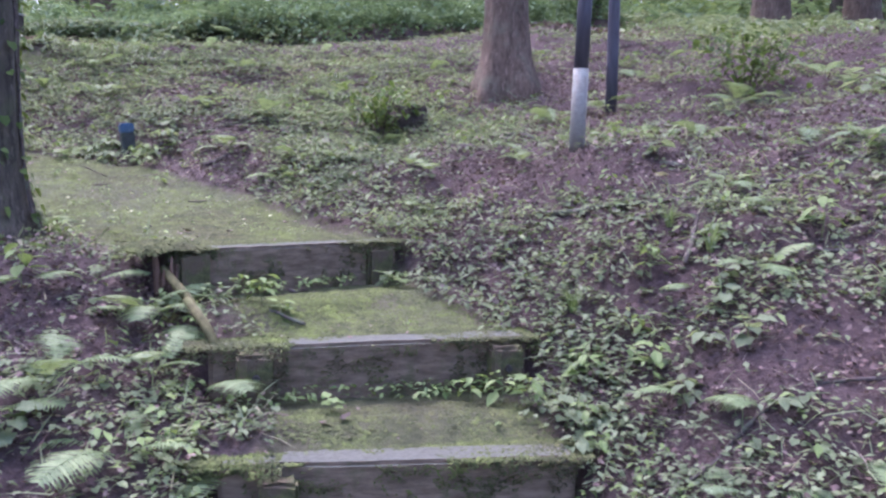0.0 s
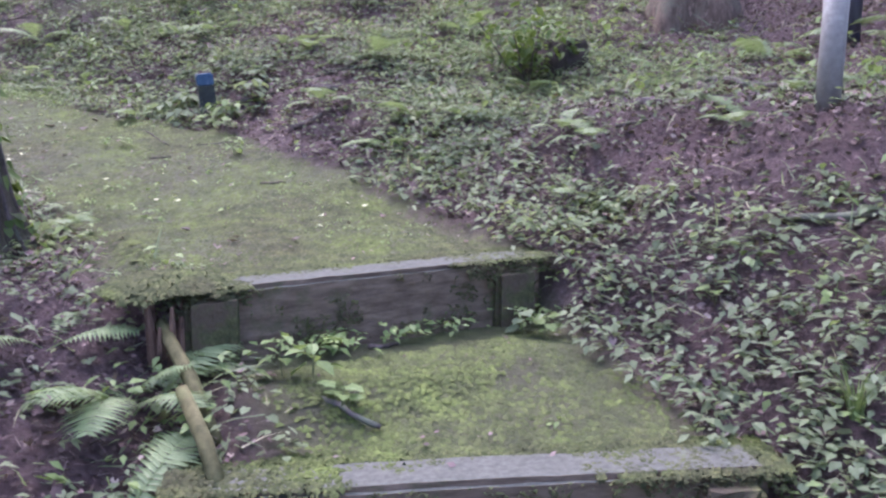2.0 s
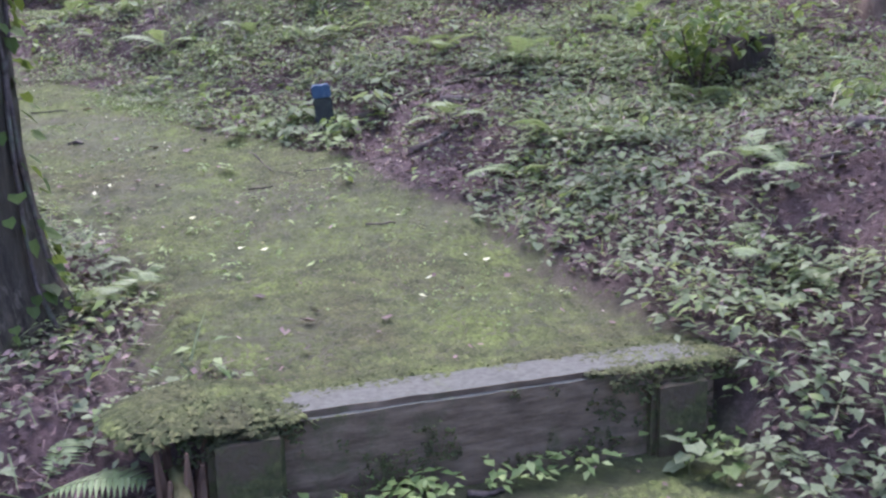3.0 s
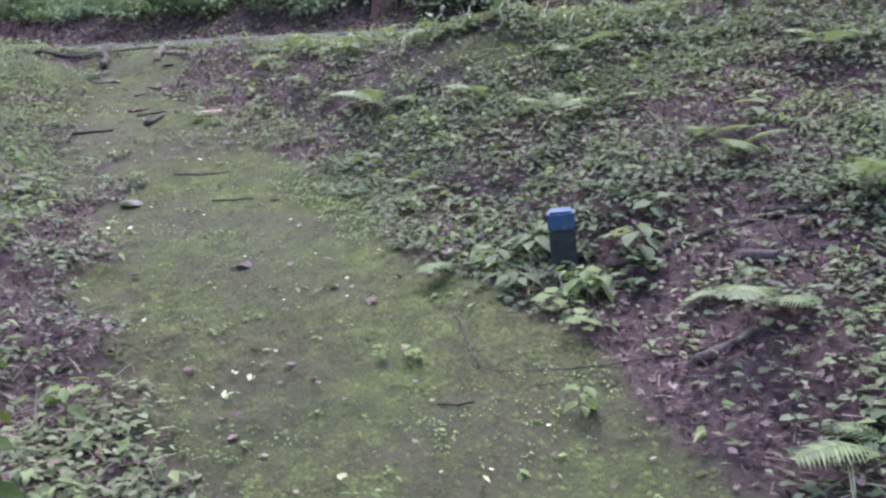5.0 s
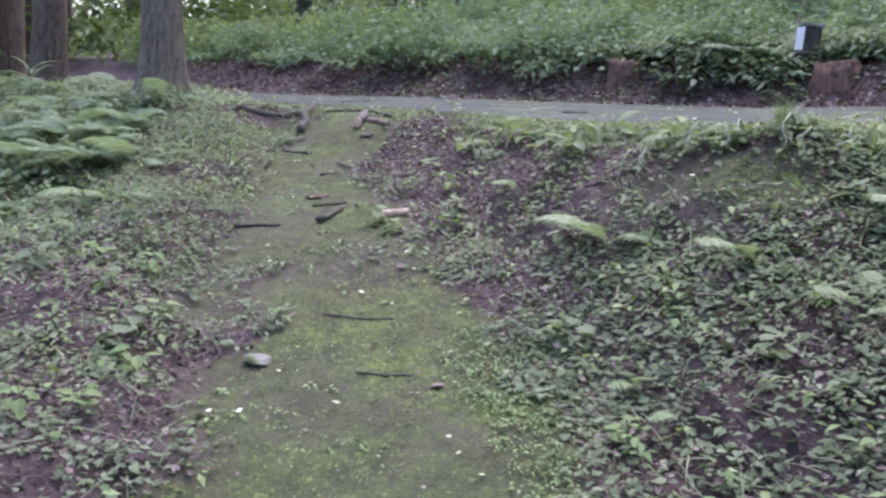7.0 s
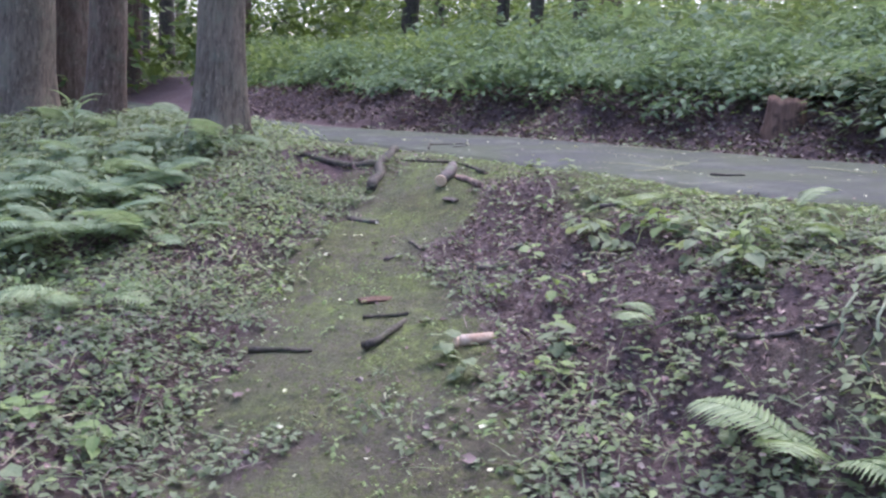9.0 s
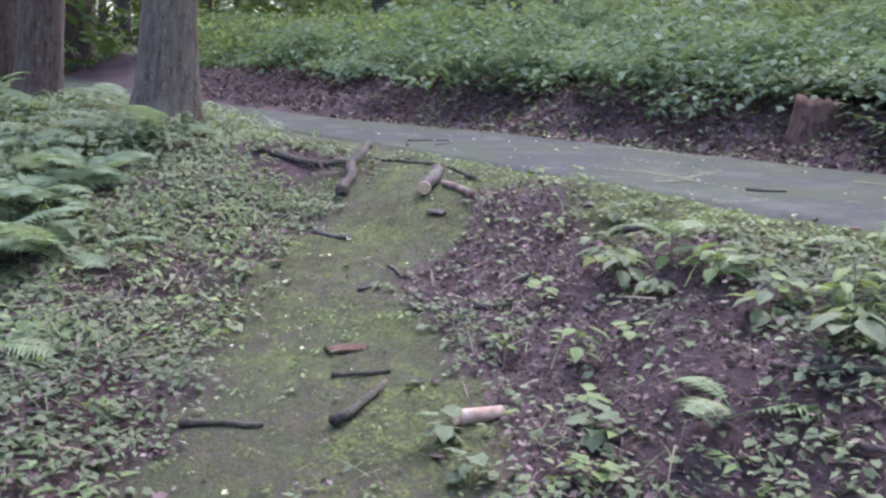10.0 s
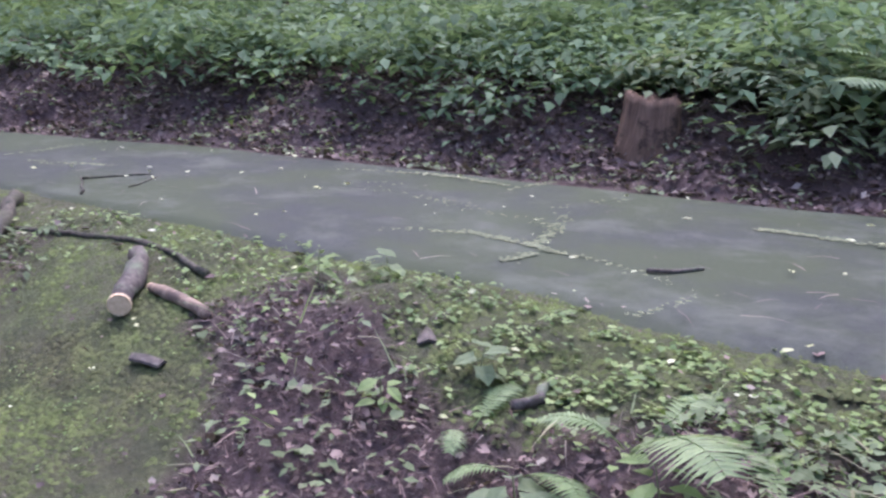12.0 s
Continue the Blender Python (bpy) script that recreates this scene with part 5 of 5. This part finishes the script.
for k, (a, b, r0) in enumerate([((-5.75, 8.68), (-5.53, 8.65), 0.022), ((-6.66, 8.98), (-6.6, 9.13), 0.012), ((-8.02, 8.98), (-7.76, 9.05), 0.014), ((-7.33, 9.0), (-7.13, 8.98), 0.009), ((-7.18, 8.76), (-7.2, 8.88), 0.009), ((-6.74, 9.22), (-6.72, 9.35), 0.014), ((-8.31, 9.15), (-7.99, 8.99), 0.008),
                             ((-6.02, 9.1), (-5.93, 9.32), 0.013), ((-5.87, 9.5), (-5.65, 9.36), 0.013), ((-5.28, 8.92), (-4.95, 9.02), 0.012), ((-6.69, 10.66), (-6.56, 10.8), 0.008), ((-6.6, 9.72), (-6.57, 9.86), 0.016), ((-4.44, 7.14), (-4.28, 7.28), 0.005), ((-0.76, 3.95), (-0.6, 3.9), 0.009), ((-0.74, 4.36), (-0.66, 4.42), 0.007),
                             ((-2.3, 6.1), (-2.22, 6.15), 0.004), ((-5.0, 7.35), (-4.75, 7.55), 0.006), ((0.1, 5.85), (0.22, 6.0), 0.028), ((-2.6, 6.6), (-2.3, 6.3), 0.005), ((-1.6, 5.76), (-1.5, 5.82), 0.004)]):
    stick([a, ((a[0] + b[0]) / 2 + 0.012, (a[1] + b[1]) / 2 - 0.01), b], r0, r0 * 0.8, TWIG if k % 3 else BRANCH, "short broken twig lying on the ground", "stick", "stick", CUT_WOOD if k in (1, 7) else None, 20 + k)
for k, (pts, r0) in enumerate([([(-2.2, 6.97), (-2.05, 7.06), (-1.9, 7.17), (-1.66, 7.32)], 0.019), ([(-1.75, 7.3), (-1.45, 7.39), (-1.13, 7.54)], 0.014), ([(-1.72, 6.98), (-1.64, 7.03), (-1.54, 7.06)], 0.024), ([(0.3, 6.5), (0.6, 6.25), (0.95, 6.02)], 0.02), ([(0.5, 4.72), (0.72, 4.58), (1.0, 4.4), (1.6, 4.25)], 0.012), ([(-1.7, 6.47), (-1.56, 6.63)], 0.016), ([(1.0, 3.9), (1.3, 4.6), (1.35, 5.3)], 0.011),
                              ([(0.8, 3.0), (1.2, 3.15), (1.9, 3.1)], 0.008), ([(1.1, 4.9), (1.6, 4.6), (2.2, 4.7)], 0.014), ([(-9.1, 10.25), (-9.4, 10.45), (-9.2, 10.75), (-9.05, 10.45)], 0.006), ([(-4.9, 8.75), (-4.4, 8.95)], 0.012), ([(-1.35, 7.0), (-0.9, 7.35)], 0.013)]):
    stick(pts, r0, r0 * 0.6, TWIG if k not in (0, 1, 9) else BRANCH, "long thin fallen branch on dead leaves", "branch", "branch", None, 60 + k)

wx, wy = placer(-5.5, 3.0, 2.6, 10.0, slope)(55)
for k in range(55):
    a, ln = random.uniform(0, 6.28), random.uniform(0.15, 0.7)
    x, y = float(wx[k]), float(wy[k])
    stick([(x, y), (x + ln * 0.5 * math.cos(a) + 0.02, y + ln * 0.5 * math.sin(a)), (x + ln * math.cos(a + 0.12), y + ln * math.sin(a + 0.12))], random.uniform(0.003, 0.009), 0.002, TWIG, "thin dry twig on dead leaves", "twig", "twig", None, 200 + k)


def bark_chip(x, y, yaw, ln, wd, material=TWIG):
    v = [(-wd / 2, 0, 0.0), (0, 0, 0.012), (wd / 2, 0.01, 0.0), (-wd / 2.2, ln * 0.5, 0.003), (0, ln * 0.52, 0.018), (wd / 2, ln * 0.5, 0.004), (-wd / 3, ln * 0.95, 0), (0.0, ln, 0.012), (wd / 3, ln * 0.9, 0)]
    v += [(a, b, c - 0.008) for a, b, c in v]
    f = [(0, 1, 4, 3), (1, 2, 5, 4), (3, 4, 7, 6), (4, 5, 8, 7), (9, 12, 13, 10), (10, 13, 14, 11), (12, 15, 16, 13), (13, 16, 17, 14), (0, 9, 10, 1), (1, 10, 11, 2), (2, 11, 14, 5), (5, 14, 17, 8), (8, 17, 16, 7), (7, 16, 15, 6), (6, 15, 12, 3), (3, 12, 9, 0)]
    ob = tagged(new("bark_chip", mesh_from("bark_chip", v, f, material)), "flat loose piece of brown bark", "bark", "bark on the bare soil")
    ob.matrix_basis = pose(x, y, float(floor_z(x, y)) + 0.012, random.uniform(-6, 6), random.uniform(-6, 6), yaw)


for x, y, yaw, ln, wd in [(-7.25, 9.55, 15, 0.17, 0.06), (-7.32, 9.56, 60, 0.10, 0.05), (-7.2, 9.56, -8, 0.16, 0.035), (-7.42, 9.66, 80, 0.09, 0.06), (-7.6, 9.5, 100, 0.12, 0.05), (-6.95, 9.85, 40, 0.12, 0.06), (-6.7, 9.0, 20, 0.12, 0.05), (-6.2, 9.2, 70, 0.14, 0.05), (-6.72, 8.36, -20, 0.16, 0.085), (-3.62, 6.55, 30, 0.17, 0.075)]:
    bark_chip(x, y, yaw, ln, wd, ROTTEN if wd > 0.08 else TWIG)
for x, y, s, label in [(-4.85, 6.95, 0.05, "flat pale stone at the moss's edge"), (-4.4, 9.35, 0.09, "reddish brown mossy lump of wood on the bank")]:
    bm = bmesh.new()
    bmesh.ops.create_icosphere(bm, subdivisions=3, radius=1)
    for v in bm.verts:
        v.co *= 1 + 0.25 * noise.noise(v.co * 1.7 + Vector((x, y, 0)))
        v.co = Vector((v.co.x * s * 1.3, v.co.y * s, v.co.z * s * (0.35 if s < 0.08 else 0.7)))
    me = bpy.data.meshes.new("stone")
    bm.to_mesh(me)
    bm.free()
    me.materials.append(ROTTEN if "wood" in label else STONE)
    tagged(new("stone", me), label, "stone").matrix_basis = Matrix.Translation((x, y, float(floor_z(x, y)) + 0.01))


# ---- stumps ----
def stump(x, y, r0, height, label, seed, material=None):
    r = np.random.default_rng(seed)
    verts, faces, sides = [], [], 28
    zs = [-0.1, 0.0, 0.06, 0.16, height * 0.6, height * 0.85, height, height * 0.93, height * 0.85]
    rs = [1.3, 1.22, 1.1, 1.02, 1.0, 1.0, 0.97, 0.8, 0.3]
    ring = r.uniform(-0.1, 0.1, sides)
    top = np.convolve(np.tile(r.uniform(-0.34, 0.1, sides), 3), (0.25, 0.5, 0.25), "same")[sides:2 * sides] * height
    for z, q in zip(zs, rs):
        for k in range(sides):
            a = 2 * math.pi * k / sides
            rad = r0 * q * (1 + ring[k] + 0.05 * math.sin(4 * a + seed))
            verts.append((rad * math.cos(a), rad * math.sin(a), z + (top[k] if z > height * 0.8 else 0)))
    for i in range(len(zs) - 1):
        for k in range(sides):
            faces.append((i * sides + k, i * sides + (k + 1) % sides, (i + 1) * sides + (k + 1) % sides, (i + 1) * sides + k))
    faces.append(tuple(range((len(zs) - 1) * sides, len(zs) * sides)))
    ob = tagged(new("tree_stump", mesh_from("tree_stump", verts, faces, material or ROTTEN, True)), label, "tree stump")
    ob.matrix_basis = pose(x, y, float(floor_z(x, y)) - 0.05)


stump(-7.42, 12.3, 0.14, 0.29, "rotten red-brown tree stump at the bank's foot", 3)
stump(-0.34, 7.45, 0.15, 0.24, "dark hollow rotten stump behind a shrub", 8, DARK_ROT)
stump(-5.5, 12.62, 0.17, 0.2, "low wide rotten tree stump above the footpath", 5)


def snag():
    """Splintered stub at the end of the upper step, with a fallen stake below it."""
    ob = thing("rotten_stub", "splintered red-brown rotten stub beside the step", "stub", pose(-1.22, 4.02, float(floor_z(-1.3, 4.0)) + 0.0))
    for k in range(9):
        a = 0.7 * k
        v, f = tube([(0.035 * math.cos(a), 0.035 * math.sin(a), 0), (0.05 * math.cos(a), 0.05 * math.sin(a), random.uniform(0.1, 0.22))], [0.017, 0.004], 5, 0.2, k)
        part("splinter", mesh_from("splinter", v, f, ROTTEN), ob)


snag()


def leaning_stake(a, b, r0, seed):
    a, b = Vector(a), Vector(b)
    mid = (a + b) / 2 + Vector((0.008, 0.0, 0.006))
    v, f = tube([a - a, mid - a, b - a], [r0 * 0.8, r0, r0 * 0.9], 7, 0.12, seed)
    ob = tagged(new("stake", mesh_from("stake", v, f, OLIVE_WOOD, True)), "mossy yellow-brown stake leaning beside the step", "stake", "leaning stakes")
    ob.matrix_basis = Matrix.Translation(a)


leaning_stake((-1.231, 4.02, 0.90), (-0.96, 3.74, 0.68), 0.021, 1)
leaning_stake((-1.058, 3.77, 0.80), (-0.865, 3.55, 0.62), 0.022, 2)


# ---- posts, poles and notice ----
def marker_post():
    x, y = -2.40, 7.05
    ob = thing("marker_post", "short black square post with a blue painted top", "marker post", pose(x, y, float(floor_z(x, y)) - 0.02, 3, -6, 28))
    part("body", box_mesh("body", (0.095, 0.095, 0.175), BLACK_PLASTIC, 0.006), ob)
    part("cap", box_mesh("cap", (0.099, 0.099, 0.072), BLUE, 0.009), ob, "blue painted cap", pose(0, 0, 0.172))


marker_post()


def tall_pole(x, y, sleeve, label, r0, tip):
    ob = thing("pole", label, "pole", pose(x, y, float(floor_z(x, y)) - 0.05, 0, tip), "dark poles on the slope")
    lo = 0.47 if sleeve else 0.0
    zs = [lo + (2.7 - lo) * k / 6 for k in range(7)]
    v, f = tube([(0.004 * math.sin(k), 0, z) for k, z in enumerate(zs)], [r0 * (1 - 0.02 * k) for k in range(7)], 14, 0.01)
    part("shaft", mesh_from("shaft", v, f, POLE_DARK, True), ob)
    if sleeve:
        v, f = tube([(0, 0, 0), (0, 0, 0.25), (0, 0, 0.5)], [r0 * 1.06] * 3, 14, 0.01)
        part("sleeve", mesh_from("sleeve", v, f, SLEEVE, True), ob, "off-white sleeve round the foot")


tall_pole(0.72, 5.27, True, "dark pole with an off-white foot on the slope", 0.041, 1.5)
tall_pole(1.22, 7.1, False, "plain dark pole behind another on the slope", 0.045, 0)


def notice():
    """Square post with a box head: a white notice on one face, a grey lid and a pale wire hoop above."""
    x, y = -5.82, 12.66
    ob = thing("notice_post", "short dark post with a white notice and grey lid", "sign", pose(x, y, float(floor_z(x, y)) - 0.06, 0, 2, 62) @ Matrix.Diagonal((0.9, 0.9, 0.9, 1)))
    part("post", box_mesh("post", (0.16, 0.16, 0.24), BARK_DARK, 0.012), ob)
    part("head", box_mesh("head", (0.17, 0.17, 0.24), BARK_DARK, 0.008), ob, "", pose(0, 0, 0.246))
    part("ledge", box_mesh("ledge", (0.19, 0.19, 0.012), SLEEVE, 0.003), ob, "pale grey ledge", pose(0, 0, 0.236))
    part("notice", box_mesh("notice", (0.004, 0.13, 0.21), PAPER, 0.001), ob, "white weathered notice", pose(-0.088, 0, 0.262))
    part("lid", box_mesh("lid", (0.20, 0.20, 0.03), SLEEVE, 0.006), ob, "slanted grey lid", pose(0, 0, 0.49, 8, 0, 0))
    v, f = tube([(0.12 * math.cos(a), 0, 0.5 + 0.36 * math.sin(a)) for a in np.linspace(0, math.pi, 13)], [0.006] * 13, 6)
    part("hoop", mesh_from("hoop", v, f, SLEEVE, True), ob, "pale thin wire hoop")


notice()


# ---- shrub on the slope ----
def shrub(x, y, size, label, seed, leaves=420):
    r = np.random.default_rng(seed)
    ob = thing("shrub", label, "shrub", pose(x, y, float(floor_z(x, y))))
    tips = []
    for k in range(7):
        a, reach = r.uniform(0, 6.28), size * r.uniform(0.3, 0.7)
        p = [(0, 0, -0.03), (math.cos(a) * reach * 0.5, math.sin(a) * reach * 0.5, size * 0.4), (math.cos(a) * reach, math.sin(a) * reach, size * r.uniform(0.5, 0.9))]
        part("branch", mesh_from("branch", *tube(p, [0.008, 0.006, 0.003], 5), BRANCH), ob)
        tips += p[1:]
    pick = np.array(tips)[r.integers(0, len(tips), leaves)] + r.normal(0, size * 0.16, (leaves, 3))
    pick[:, 2] = np.abs(pick[:, 2])
    rot = turns(r.uniform(0, 6.28, leaves), r.uniform(-0.9, 0.3, leaves), r.uniform(-0.5, 0.5, leaves))
    v = (np.einsum("nij,kj->nki", rot, np.array(OVATE[0])) * r.uniform(0.04, 0.085, leaves)[:, None, None] + pick[:, None, :]).reshape(-1, 3)
    f = [tuple(i + n * 8 for i in q) for n in range(leaves) for q in OVATE[1]]
    part("foliage", mesh_from("foliage", v, f, CROWN), ob)


shrub(-0.52, 7.22, 0.46, "dark green leafy shrub before a rotten stump", 5, 300)
shrub(2.2, 7.0, 0.55, "dark green shrub in brown leaf litter", 6)
shrub(-13.0, 7.4, 0.5, "green shrub at the foot of the trees", 7)


# ---- the wood behind ----
TRUNKS = [trunk_mesh("trunk", 0.20, 15, BARK_DARK, 1.3, 70, 12), trunk_mesh("trunk", 0.14, 15, BARK_DARK, 1.3, 71, 12), trunk_mesh("trunk", 0.27, 15, BARK_RED, 1.35, 72, 12)]


def far_tree(x, y, kind, size=1.0):
    ob = thing("tree", ("dark straight tree in the wood behind", "slim dark tree in the wood behind", "stout red-brown tree in the wood behind")[kind], "tree",
               pose(x, y, float(floor_z(x, y)) - 0.05, 0, 0, random.uniform(0, 360)) @ Matrix.Diagonal((size, size, size, 1)), "trees of the wood behind")
    part("trunk", TRUNKS[kind], ob)
    part("crown", CROWNS[random.randrange(3)][1], ob)


for x, y, k in [(-21.5, 17.6, 0), (-19.3, 18.6, 1), (-18.2, 18.6, 1), (-17.6, 19.2, 1), (-12.0, 22.0, 0), (-10.9, 21.6, 2), (-7.5, 20.5, 2), (-9.6, 24.0, 0), (-3.2, 19.5, 2), (-1.2, 19.0, 2), (-4.9, 19.5, 1), (-0.4, 20.0, 0), (-26, 13.5, 0), (-22.5, 11.6, 2), (-24.5, 12.3, 0), (-30, 17, 2), (-24, 20, 1), (2.5, 17, 0), (5, 14.8, 2), (7, 19, 0)]:
    far_tree(x, y, k)
for i in range(80):
    x, y = random.uniform(-60, 25), random.uniform(23, 60)
    far_tree(x, y, random.choice((0, 1, 1, 2)), random.uniform(0.85, 1.2))
for i in range(26):
    far_tree(random.uniform(-60, -18), random.uniform(-8, 16), random.choice((0, 1, 2)))
for i in range(22):
    far_tree(random.uniform(6, 28), random.uniform(-10, 22), random.choice((0, 1, 2)))
# added trees behind the start, unseen; their crowns hold back sky light
for i in range(16):
    far_tree(random.uniform(-18, 8), random.uniform(-26, -6), random.choice((0, 1, 2)))


def thicket(name, count, place, z_hi, size, label, material=CROWN):
    x, y = place(count)
    z = floor_z(x, y) + rng.uniform(0.1, 1, count) ** 1.5 * z_hi * (0.55 + 0.45 * grain(x, y, 4.0, 80))
    rot = turns(rng.uniform(0, 6.28, count), rng.uniform(-0.9, 0.4, count), rng.uniform(-0.6, 0.6, count))
    return scattered(name, *BLADE, np.stack([x, y, z], 1), rot, size * rng.uniform(0.5, 1.3, count), material, label, "undergrowth")


# bushes in SUNLIT carry their brightness in the leaf colour
thicket("thicket", 22000, placer(-34, 12, 18.5, 27, lambda x, y: np.clip(0.3 + grain(x, y, 3.0, 86), 0, 1)), 3.0, 0.2, "light green bushes behind the bank", SUNLIT)
thicket("thicket", 46000, placer(-60, 26, 26, 62, lambda x, y: np.clip(0.35 + grain(x, y, 5.0, 81), 0, 1)), 10.0, 0.36, "yellow-green thicket between far trees", SUNLIT)
thicket("thicket", 52000, placer(-60, -20, -6, 30, lambda x, y: np.clip(0.25 + grain(x, y, 4.0, 82), 0, 1)), 8.0, 0.27, "green thicket between far trees", CROWN)
thicket("thicket", 26000, placer(-30, -14.0, 6, 17, lambda x, y: np.where((y > foot_near(x) - 0.6) & (y < foot_far(x) + 0.6), 0.0, 1.0) * np.clip(0.5 + grain(x, y, 2.0, 84), 0, 1)), 0.9, 0.12, "light green bushes under the trees further off", SUNLIT)
